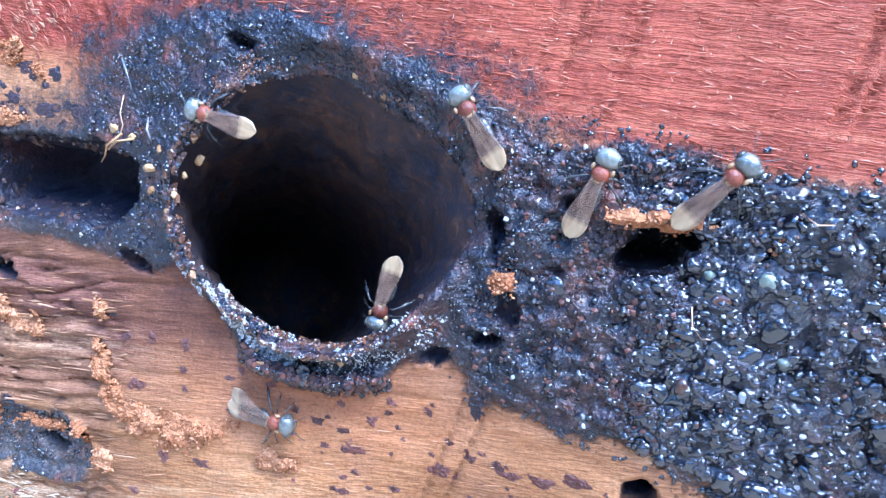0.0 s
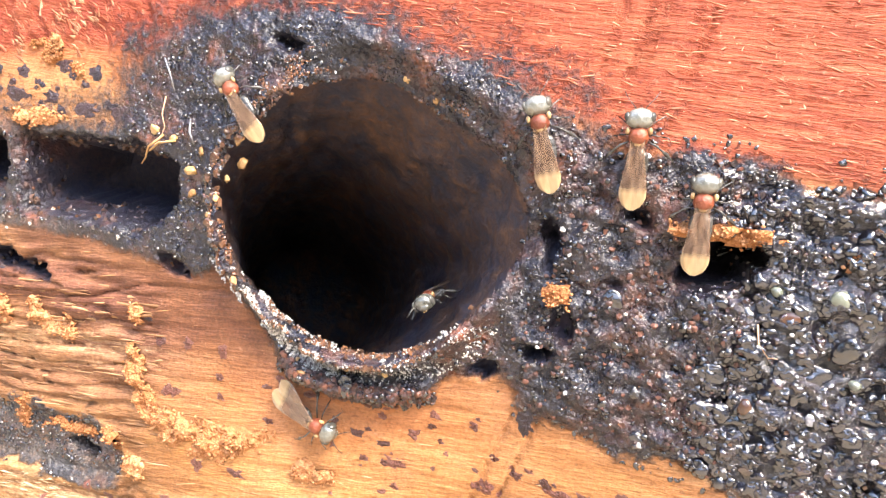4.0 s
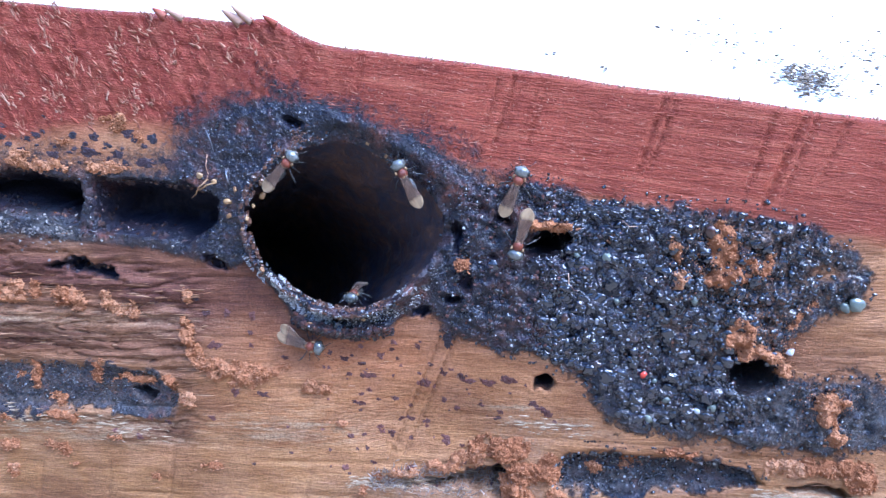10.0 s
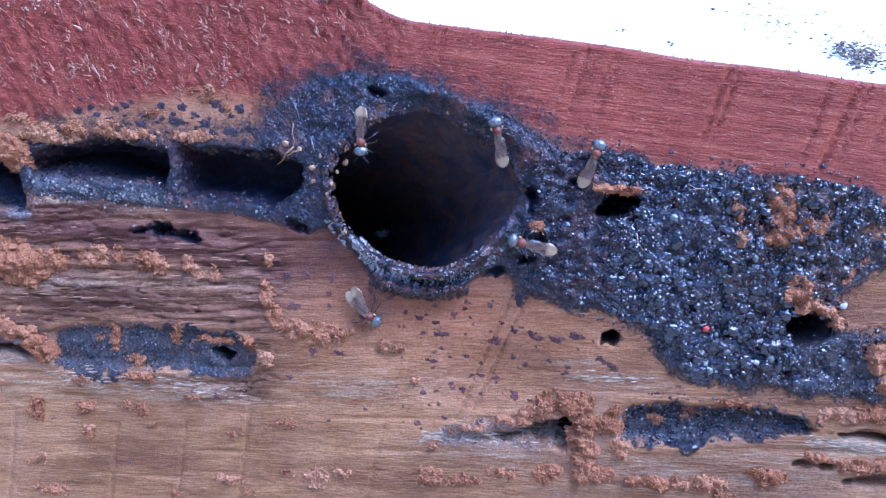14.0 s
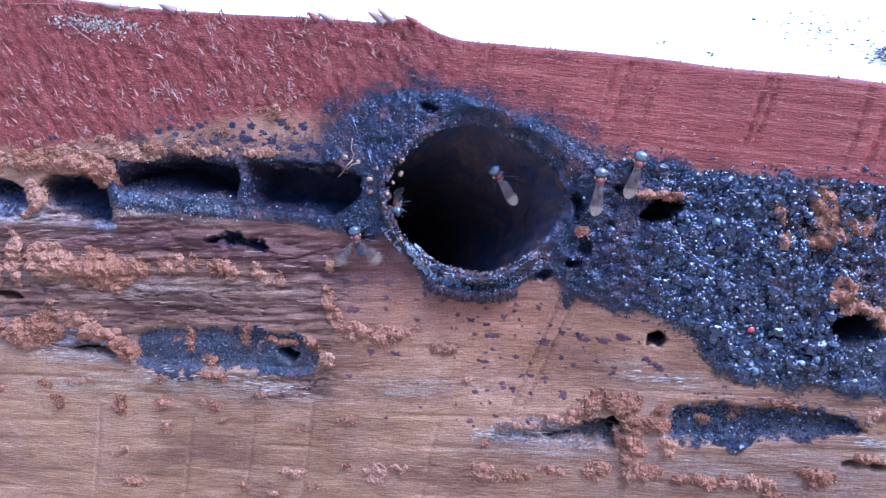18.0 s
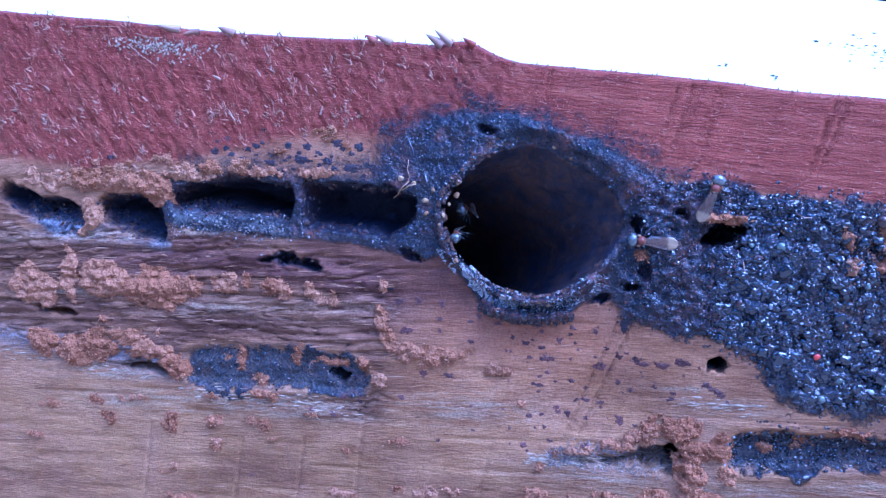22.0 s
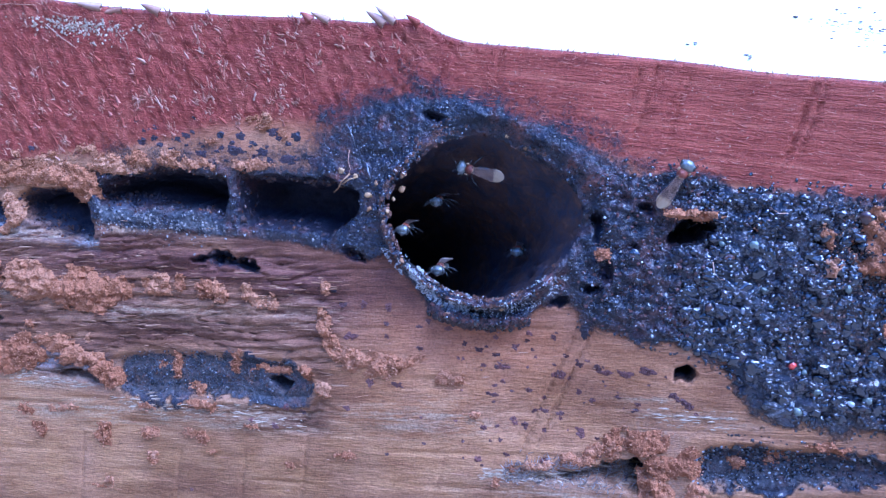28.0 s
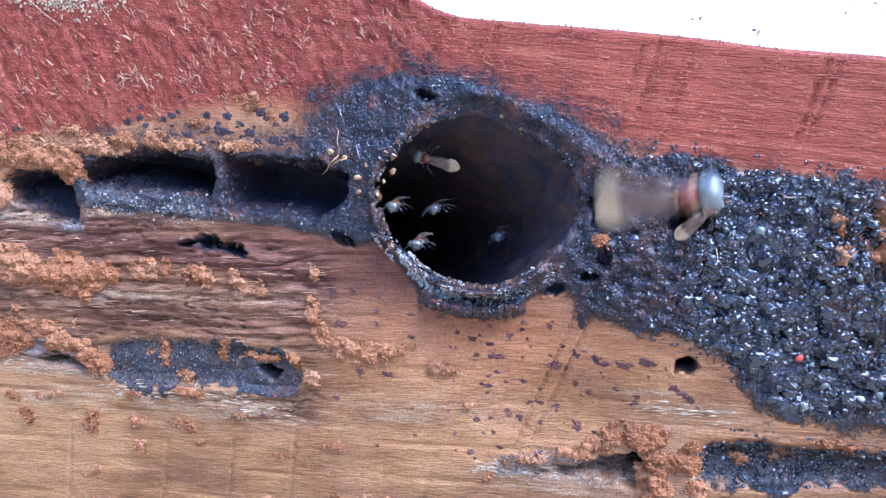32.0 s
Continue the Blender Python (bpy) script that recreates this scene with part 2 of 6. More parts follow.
    bump(nt, p, calc(nt, "MULTIPLY", calc(nt, "ADD", calc(nt, "MULTIPLY", dry, 0.34), wet), calc(nt, "MULTIPLY_ADD", pit, -0.75, 1.0)), 1.0, 0.0012)
    nt.links.new(calc(nt, "MULTIPLY", calc(nt, "MULTIPLY_ADD", calc(nt, "MULTIPLY", stain, calc(nt, "MULTIPLY_ADD", calc(nt, "MINIMUM", mask(nt, "film"), 1.0), -0.4, 0.76)), 1.0, 0.18), calc(nt, "MULTIPLY_ADD", pit, -0.8, 1.0)), p.inputs["Specular IOR Level"])
    nt.links.new(calc(nt, "MULTIPLY", calc(nt, "MAXIMUM", calc(nt, "SUBTRACT", stain, pit), 0.0), calc(nt, "MULTIPLY_ADD", calc(nt, "MINIMUM", mask(nt, "film"), 1.0), -0.38, 0.5)), p.inputs["Coat Weight"])
    p.inputs["Coat Roughness"].default_value = 0.10
    return m


def grain_material(name, stops, scale=900.0, rough=(0.5, 0.9), depth=0.0003, strength=0.8, coat=0.0, shine=0.5):
    """A matt or glossy crumbly stuff: colours by a fine and a coarse noise, varied from piece to piece."""
    m, nt, p = material(name)
    v = coords(nt)
    info = nt.nodes.new("ShaderNodeObjectInfo").outputs["Random"]
    isl = nt.nodes.new("ShaderNodeNewGeometry").outputs["Random Per Island"]
    a = noise_of(nt, v, scale, 4)
    f = calc(nt, "ADD", calc(nt, "MULTIPLY", a, 0.5), calc(nt, "MULTIPLY", calc(nt, "FRACT", calc(nt, "ADD", info, isl)), 0.5))
    nt.links.new(ramp(nt, f, stops), p.inputs["Base Color"])
    nt.links.new(scaled(nt, a, *rough), p.inputs["Roughness"])
    p.inputs["Coat Weight"].default_value = coat
    p.inputs["Specular IOR Level"].default_value = shine
    p.inputs["Coat Roughness"].default_value = 0.25
    bump(nt, p, a, strength, depth)
    return m


def wing_material():
    """Smoky clear membrane that turns to cream at its tip."""
    m, nt, p = material("wing")
    x = nt.nodes.new("ShaderNodeSeparateXYZ")
    nt.links.new(coords(nt), x.inputs[0])
    tip = node(nt, "ShaderNodeMapRange", Value=x.outputs[0], From_Min=-0.0061, From_Max=-0.0067, To_Min=0.0, To_Max=1.0).outputs[0]
    vein = noise_of(nt, coords(nt), 1500.0, 4, 0.6, (0.16, 1.0, 1.0))
    col = blend(nt, tip, ramp(nt, vein, [(0.38, (0.07, 0.036, 0.024)), (0.48, (0.17, 0.098, 0.062)), (0.66, (0.30, 0.19, 0.12))]), ramp(nt, vein, [(0.35, (0.30, 0.19, 0.095)), (0.65, (0.44, 0.31, 0.17))]))
    nt.links.new(col, p.inputs["Base Color"])
    p.inputs["Roughness"].default_value = 0.28
    nt.links.new(scaled(nt, tip, 0.52, 0.86), p.inputs["Alpha"])
    p.inputs["Sheen Weight"].default_value = 0.2
    return m


def tunnel_material():
    """Crumbly brown wax and wood dust in patches over black resin, whose colour is lifted to blue for haze."""
    m, nt, p = material("tunnel_wall")
    v = coords(nt)
    patch = noise_of(nt, v, 190.0, 7, 0.75)
    crumb = noise_of(nt, v, 900.0, 5, 0.7)
    f = calc(nt, "ADD", calc(nt, "MULTIPLY", patch, 0.65), calc(nt, "MULTIPLY", crumb, 0.35))
    # the blue dark stops paint haze into the deep tunnel
    nt.links.new(ramp(nt, f, [(0.38, (0.024, 0.029, 0.056)), (0.46, (0.046, 0.040, 0.055)), (0.55, (0.105, 0.060, 0.047)), (0.67, (0.25, 0.125, 0.072))]), p.inputs["Base Color"])
    nt.links.new(scaled(nt, crumb, 0.25, 0.9), p.inputs["Roughness"])
    p.inputs["Specular IOR Level"].default_value = 0.35
    bump(nt, p, f, 1.0, 0.0016)
    return m


WOOD = wood_material()
# pale wood raised to near white, so the sun's glare is in the colour
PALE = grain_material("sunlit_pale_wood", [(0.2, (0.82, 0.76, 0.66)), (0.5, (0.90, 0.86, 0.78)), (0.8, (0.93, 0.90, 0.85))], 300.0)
BARK = grain_material("log_back", [(0.2, (0.12, 0.07, 0.04)), (0.8, (0.34, 0.22, 0.13))], 60.0, depth=0.002)
TUNNEL = tunnel_material()
TAR = grain_material("dark_resin", [(0.28, (0.005, 0.005, 0.009)), (0.66, (0.012, 0.011, 0.018)), (0.90, (0.08, 0.034, 0.022))], 700.0, (0.08, 0.34), 0.0006, 0.6, 0.6, 0.9)
BLACKSPOT = grain_material("black_resin_spot", [(0.2, (0.012, 0.010, 0.018)), (0.8, (0.05, 0.024, 0.028))], 2000.0, (0.15, 0.6), 0.0006, 1.0)
REDRESIN = grain_material("red_resin", [(0.2, (0.45, 0.03, 0.015)), (0.8, (0.65, 0.10, 0.05))], 900.0, (0.1, 0.3), coat=0.5)
PEARL = grain_material("clear_bead", [(0.2, (0.06, 0.07, 0.06)), (0.8, (0.20, 0.22, 0.17))], 900.0, (0.04, 0.15), coat=0.8)
SPOT = grain_material("resin_spot", [(0.2, (0.050, 0.015, 0.013)), (0.8, (0.16, 0.055, 0.040))], 2600.0, (0.10, 0.6), 0.0006, 1.0)
AMBER = grain_material("amber_resin", [(0.15, (0.025, 0.014, 0.010)), (0.5, (0.085, 0.036, 0.020)), (0.78, (0.20, 0.088, 0.042)), (0.97, (0.42, 0.26, 0.13))], 900.0, (0.08, 0.4), 0.0002, 0.6, 0.4)
LIPWAX = grain_material("brown_lip_wax", [(0.2, (0.014, 0.010, 0.014)), (0.5, (0.045, 0.022, 0.020)), (0.8, (0.15, 0.055, 0.034))], 900.0, (0.3, 0.7), 0.0004, 0.8)
CREAM = grain_material("cream_wax", [(0.2, (0.24, 0.11, 0.04)), (0.8, (0.50, 0.32, 0.14))], 900.0, (0.25, 0.5))
# resin grains whose pale stops paint the glints of wet droplets
GLINT = grain_material("clear_resin_grain", [(0.2, (0.04, 0.04, 0.05)), (0.5, (0.16, 0.16, 0.18)), (0.8, (0.62, 0.62, 0.64))], 900.0, (0.02, 0.16), 0.0002, 0.5, 0.8, 0.8)
SAWDUST = grain_material("tan_sawdust", [(0.2, (0.22, 0.08, 0.035)), (0.5, (0.36, 0.15, 0.07)), (0.8, (0.50, 0.26, 0.13))], 2200.0, (0.85, 1.0), 0.0004, 0.8, shine=0.1)
# rim grains, paler still, with the sparkle put into their colour
GLITTER = grain_material("bright_resin_grain", [(0.2, (0.10, 0.095, 0.095)), (0.5, (0.38, 0.36, 0.34)), (0.8, (0.76, 0.73, 0.68))], 900.0, (0.03, 0.2), 0.0002, 0.5, 0.8, 0.8)
FRASS = grain_material("orange_frass", [(0.2, (0.25, 0.096, 0.041)), (0.5, (0.40, 0.170, 0.075)), (0.8, (0.53, 0.28, 0.145))], 2200.0, (0.85, 1.0), 0.0008, 1.0, shine=0.1)
TUFT = grain_material("fibre_tuft", [(0.15, (0.24, 0.08, 0.048)), (0.6, (0.42, 0.21, 0.13)), (0.95, (0.60, 0.40, 0.27))], 500.0, (0.8, 1.0), shine=0.1)
FIBRE = grain_material("torn_fibre", [(0.15, (0.17, 0.036, 0.022)), (0.6, (0.33, 0.090, 0.052)), (0.95, (0.62, 0.34, 0.23))], 700.0, (0.7, 0.95), shine=0.15)
DRYFIBRE = grain_material("dry_fibre", [(0.15, (0.28, 0.13, 0.075)), (0.85, (0.58, 0.38, 0.25))], 400.0, (0.7, 0.95), shine=0.15)
GREYGRIT = grain_material("pale_grit", [(0.2, (0.06, 0.05, 0.048)), (0.5, (0.20, 0.17, 0.15)), (0.85, (0.52, 0.47, 0.42))], 900.0, (0.5, 0.9), 0.0003, 0.6)
LITTER = grain_material("bleached_fibre", [(0.2, (0.24, 0.155, 0.082)), (0.8, (0.60, 0.47, 0.31))], 900.0, (0.8, 1.0))
BARKCRUMB = grain_material("bark_litter", [(0.2, (0.08, 0.055, 0.035)), (0.8, (0.40, 0.31, 0.21))], 900.0, (0.8, 1.0))
SHELL = grain_material("black_bee_shell", [(0.2, (0.012, 0.012, 0.012)), (0.8, (0.09, 0.086, 0.08))], 3500.0, (0.14, 0.38), 0.00005, 0.5)
RUST = grain_material("rust_bee_shell", [(0.2, (0.085, 0.018, 0.009)), (0.8, (0.21, 0.050, 0.020))], 2500.0, (0.35, 0.6), 0.0002, 0.8)
AMBERSHELL = grain_material("amber_bee_shell", [(0.2, (0.22, 0.12, 0.05)), (0.8, (0.42, 0.27, 0.13))], 2500.0, (0.35, 0.6), 0.00005, 0.5)
# black head lightened to grey, which paints in the sheen of the sky
HEAD = grain_material("silvery_bee_head", [(0.2, (0.025, 0.025, 0.021)), (0.8, (0.17, 0.17, 0.145))], 2500.0, (0.10, 0.34), 0.0002, 0.7, 0.9, 0.9)
EYE = grain_material("bee_eye", [(0.2, (0.03, 0.03, 0.028)), (0.8, (0.12, 0.115, 0.10))], 4000.0, (0.12, 0.25), 0.00003, 0.5)
WING = wing_material()
# pale soil, chosen to throw warm fill light up at the log
BOUNCE_SOIL = grain_material("dry_soil", [(0.2, (0.20, 0.165, 0.115)), (0.5, (0.30, 0.245, 0.17)), (0.8, (0.40, 0.33, 0.24))], 30.0, depth=0.004)

# dark green of the added screen that keeps low sky out of reflections
SKY_BLOCKER = grain_material("hedge_leaves", [(0.2, (0.018, 0.030, 0.012)), (0.5, (0.040, 0.062, 0.024)), (0.8, (0.080, 0.110, 0.045))], 25.0, (0.5, 0.9), 0.03, 1.0)


# ---- noise and shapes on the log's face (millimetres) ----
def value_noise(x, z, size, seed):
    sx, sz = size if isinstance(size, tuple) else (size, size)
    g = np.random.RandomState(seed).rand(256, 256)
    u, w = x / sx, z / sz
    i, k = np.floor(u).astype(int), np.floor(w).astype(int)
    a, b = u - i, w - k
    a, b = a * a * (3 - 2 * a), b * b * (3 - 2 * b)
    i0, i1, k0, k1 = i % 256, (i + 1) % 256, k % 256, (k + 1) % 256
    return (g[i0, k0] * (1 - a) + g[i1, k0] * a) * (1 - b) + (g[i0, k1] * (1 - a) + g[i1, k1] * a) * b


def fbm(x, z, size, seed, octaves=3):
    sx, sz = size if isinstance(size, tuple) else (size, size)
    total, amp, norm = 0.0, 1.0, 0.0
    for o in range(octaves):
        total = total + amp * (value_noise(x + 37 * o, z + 17 * o, (sx / 2 ** o, sz / 2 ** o), seed + o) - 0.5)
        norm += amp
        amp *= 0.5
    return total / norm * 2


def curve_of(points, steps=6):
    """A closed smooth outline through the points."""
    p = np.array(points, float)
    n, out = len(p), []
    for i in range(n):
        a, b, c, d = p[i - 1], p[i], p[(i + 1) % n], p[(i + 2) % n]
        for s in range(steps):
            t = s / steps
            out.append(0.5 * (2 * b + (c - a) * t + (2 * a - 5 * b + 4 * c - d) * t * t + (3 * b - a - 3 * c + d) * t ** 3))
    return np.array(out)


def outside(poly, x, z):
    """Distance to an outline, below zero within it."""
    best = np.full(x.shape, 1e9)
    inside = np.zeros(x.shape, bool)
    q = np.roll(poly, -1, 0)
    for (ax, az), (bx, bz) in zip(poly, q):
        dx, dz = bx - ax, bz - az
        t = np.clip(((x - ax) * dx + (z - az) * dz) / (dx * dx + dz * dz + 1e-9), 0, 1)
        best = np.minimum(best, (x - ax - t * dx) ** 2 + (z - az - t * dz) ** 2)
        if abs(dz) > 1e-9:
            inside ^= ((az > z) != (bz > z)) & (x < ax + (z - az) * dx / dz)
    d = np.sqrt(best)
    return np.where(inside, -d, d)


def soft(a, b, v):
    t = np.clip((v - a) / (b - a), 0, 1)
    return t * t * (3 - 2 * t)


MAIN = curve_of([(-12.5, 16.1), (-11.9, 19.6), (-9.6, 22.9), (-6.2, 26.4), (-2.2, 28.8), (3.1, 29.6), (8.7, 27.4), (13.9, 24.8), (17.3, 21.8), (18.7, 18.4), (18.0, 14.2), (15.8, 10.3), (12.8, 6.6), (7.8, 3.7), (2.7, 3.4), (-1.6, 3.9), (-5.8, 6.4), (-10.1, 9.9)])
RESIN_RING = curve_of([(-71.8, 14.3), (-70.2, 3.6), (-53.2, 5.3), (-30.9, 7.3), (-16.2, 6.9), (-11.4, 8.0), (-6.6, 3.0), (-2.0, -1.2), (4.8, -1.9), (11.8, 1.2), (18.7, 5.2), (23.3, 3.1), (24.7, 16.0), (24.7, 26.2), (18.5, 29.5), (10.5, 32.4), (3.2, 34.3), (-4.0, 34.9), (-13.1, 33.2), (-21.5, 29.7), (-25.6, 24.2), (-27.6, 20.0), (-42.6, 18.6)])
RESIN_FIELD = curve_of([(16.4, 24.1), (30.3, 27.1), (39.2, 26.3), (47.8, 26.4), (56.1, 26.7), (64.2, 27.5), (70.9, 26.3), (77.1, 22.5), (79.3, 18.1), (75.1, 15.6), (70.4, 10.8), (71.2, 3.6), (82.8, 6.6), (87.5, -1.7), (76.1, -6.6), (63.1, -6.7), (51.7, -7.7), (45.5, -3.2), (37.5, 0.4), (27.2, 1.4), (20.2, 4.1)])
TROUGH_LEFT = curve_of([(-64.3, -20.3), (-53.3, -16.8), (-42.6, -15.3), (-36.9, -15.2), (-29.1, -14.2), (-24.0, -16.3), (-23.6, -20.4), (-28.4, -23.0), (-39.7, -23.9), (-51.5, -26.4), (-62.7, -27.5)])
TROUGH_RIGHT = curve_of([(41.3, -16.3), (46.4, -13.3), (59.7, -11.6), (68.5, -11.3), (71.3, -12.9), (65.0, -15.5), (52.1, -19.4), (42.7, -21.4)])
# pits: outline, depth, softness of the wall
PITS = [
    ([(-41.0, 17.1), (-37.1, 18.2), (-29.7, 18.8), (-22.5, 19.0), (-18.3, 17.7), (-17.1, 15.0), (-18.8, 12.0), (-22.7, 9.8), (-27.8, 8.7), (-34.2, 8.8), (-40.4, 9.3)], 12.0, 2.4),
    ([(-68.7, 12.7), (-60.9, 15.9), (-53.9, 17.2), (-47.0, 17.4), (-43.4, 16.8), (-43.2, 9.9), (-48.9, 9.6), (-58.2, 9.0), (-65.4, 8.0), (-69.8, 8.9)], 14.0, 2.4),
    ([(-88.6, 8.1), (-85.6, 10.1), (-74.4, 11.3), (-71.3, 8.8), (-71.3, 2.0), (-74.9, 0.9), (-83.0, 2.0), (-87.3, 4.2)], 10.0, 1.6),
    ([(-113.0, 8.6), (-108.5, 8.2), (-102.9, 7.5), (-95.8, 7.1), (-91.2, 5.2), (-91.4, 0.1), (-99.6, -0.7), (-105.6, 2.2), (-113.0, 4.6)], 8.0, 1.4),
    ([(32.0, 16.5), (32.2, 19.2), (34.2, 20.9), (37.2, 21.2), (38.8, 19.8), (36.9, 17.4), (34.4, 16.0)], 11.0, 1.2),
    ([(-48.9, 1.0), (-45.0, 3.5), (-39.3, 3.0), (-35.0, 1.6), (-40.3, 0.5), (-44.8, 0.9)], 4.0, 0.9),
    ([(-33.2, -18.4), (-29.9, -17.5), (-28.1, -18.4), (-28.6, -20.3), (-31.0, -20.5)], 8.0, 0.9),
    ([(36.0, -3.0), (37.8, -1.8), (39.0, -3.1), (38.3, -4.6), (36.6, -4.8)], 6.0, 0.9),
    ([(32.0, -19.8), (34.4, -19.4), (34.8, -22.2), (33.6, -23.6), (32.0, -22.6)], 5.0, 0.9),
    ([(63.6, 4.4), (66.5, 5.9), (70.3, 4.9), (70.0, 1.9), (67.1, 0.4), (64.6, 1.8)], 12.0, 1.0),
    ([(-81.3, -27.5), (-75.9, -24.4), (-70.6, -24.5), (-66.6, -26.5), (-73.2, -27.1)], 4.5, 1.0),
    ([(12.7, -26.6), (18.6, -25.4), (25.5, -23.2), (29.8, -19.7), (34.8, -20.9), (35.4, -24.5), (30.7, -25.2), (22.3, -25.9)], 4.4, 1.4),
    ([(70.7, -13.3), (77.2, -11.7), (83.2, -11.7), (84.6, -13.3), (80.2, -13.3)], 3.5, 0.9),
    ([(69.3, -19.1), (72.5, -17.6), (76.1, -18.1), (72.9, -19.5)], 2.5, 0.8),
    ([(78.3, -20.2), (82.9, -17.7), (88.8, -17.9), (89.3, -20.0), (79.5, -21.4)], 3.0, 0.9),
    ([(-20.4, 7.6), (-18.6, 8.4), (-16.2, 7.2), (-15.2, 5.8), (-17.4, 6.0)], 2.5, 0.8),
    ([(20.6, 18.6), (21.8, 19.0), (22.0, 16.4), (21.0, 15.4)], 3.0, 0.7),
    ([(26.6, 21.6), (28.4, 22.2), (28.8, 20.8), (27.0, 20.2)], 2.2, 0.8),
    ([(22.4, 12.2), (23.6, 12.4), (24.4, 9.8), (23.0, 9.6)], 2.6, 0.7),
    ([(21.2, 7.8), (22.6, 8.0), (22.6, 6.8), (21.4, 6.8)], 2.4, 0.5),
    ([(26.4, 15.6), (28.0, 16.0), (28.0, 14.6), (26.6, 14.4)], 1.8, 0.7),
    ([(15.6, 4.8), (17.6, 5.2), (17.4, 4.2), (15.8, 4.0)], 2.2, 0.5),
    ([(-104.0, -17.6), (-97.0, -16.6), (-92.0, -17.6), (-98.0, -18.8)], 3.0, 0.8),
    ([(-8.8, 31.6), (-6.6, 32.2), (-3.8, 31.8), (-6.0, 31.0)], 2.4, 0.6),
]
# scratches of the saw: top x and z, foot x and z, width, depth
SAW_MARKS = [(20.6, 1.3, 14.0, -23.2, 0.42, 0.36), (23.2, 1.8, 16.3, -22.6, 0.42, 0.36), (31.2, 43, 29.2, 32, 0.6, 0.3), (62.7, 43, 61.0, 30, 0.7, 0.34), (24.2, 43.3, 22.6, 33, 0.6, 0.28), (-5.0, 44, -6.6, 36, 0.6, 0.22), (3.1, 44, 2.4, 33, 0.9, 0.25), (26.5, 44, 24.6, 31, 0.7, 0.35), (27.6, 44, 25.8, 33, 0.5, 0.2), (47.9, 44, 45.6, 30, 0.9, 0.4), (49.4, 44, 47.2, 31, 0.6, 0.3), (66.5, 44, 63.6, 28, 1.2, 0.5), (68.2, 44, 65.8, 30, 0.6, 0.3), (72.4, 44, 70.0, 34, 0.8, 0.3),
             (-23.7, -27, -25, -50, 0.7, 0.2), (-36.1, -33, -37.6, -56, 0.8, 0.22), (-50, -36, -52, -60, 0.8, 0.2), (-72, -38, -74, -62, 0.8, 0.2), (1.5, -26, -0.5, -44, 0.8, 0.18), (-13, 44, -14, 34, 0.8, 0.2), (-36, 44, -37, 27, 0.7, 0.15), (30, 44, 28.5, 34, 0.4, 0.12)]


def edge_height(x):
    return 43.4 - 0.016 * x + 0.35 * fbm(x, x * 0, 14.0, 5, 3) + 1.3 * soft(-1, -12, x) * soft(-60, -20, x) + 1.3 * np.exp(-((x + 12.5) / 4.0) ** 2)


def line(a, b, step):
    return np.arange(a, b, step)


XS = np.concatenate([line(-170, -114, 4), line(-114, 92, 0.4), np.arange(92, 161, 4)])
ZS = np.concatenate([line(-80, -64, 4), np.linspace(-64, 44.6, 389)])
GX, GZ = np.meshgrid(XS, ZS, indexing="ij")


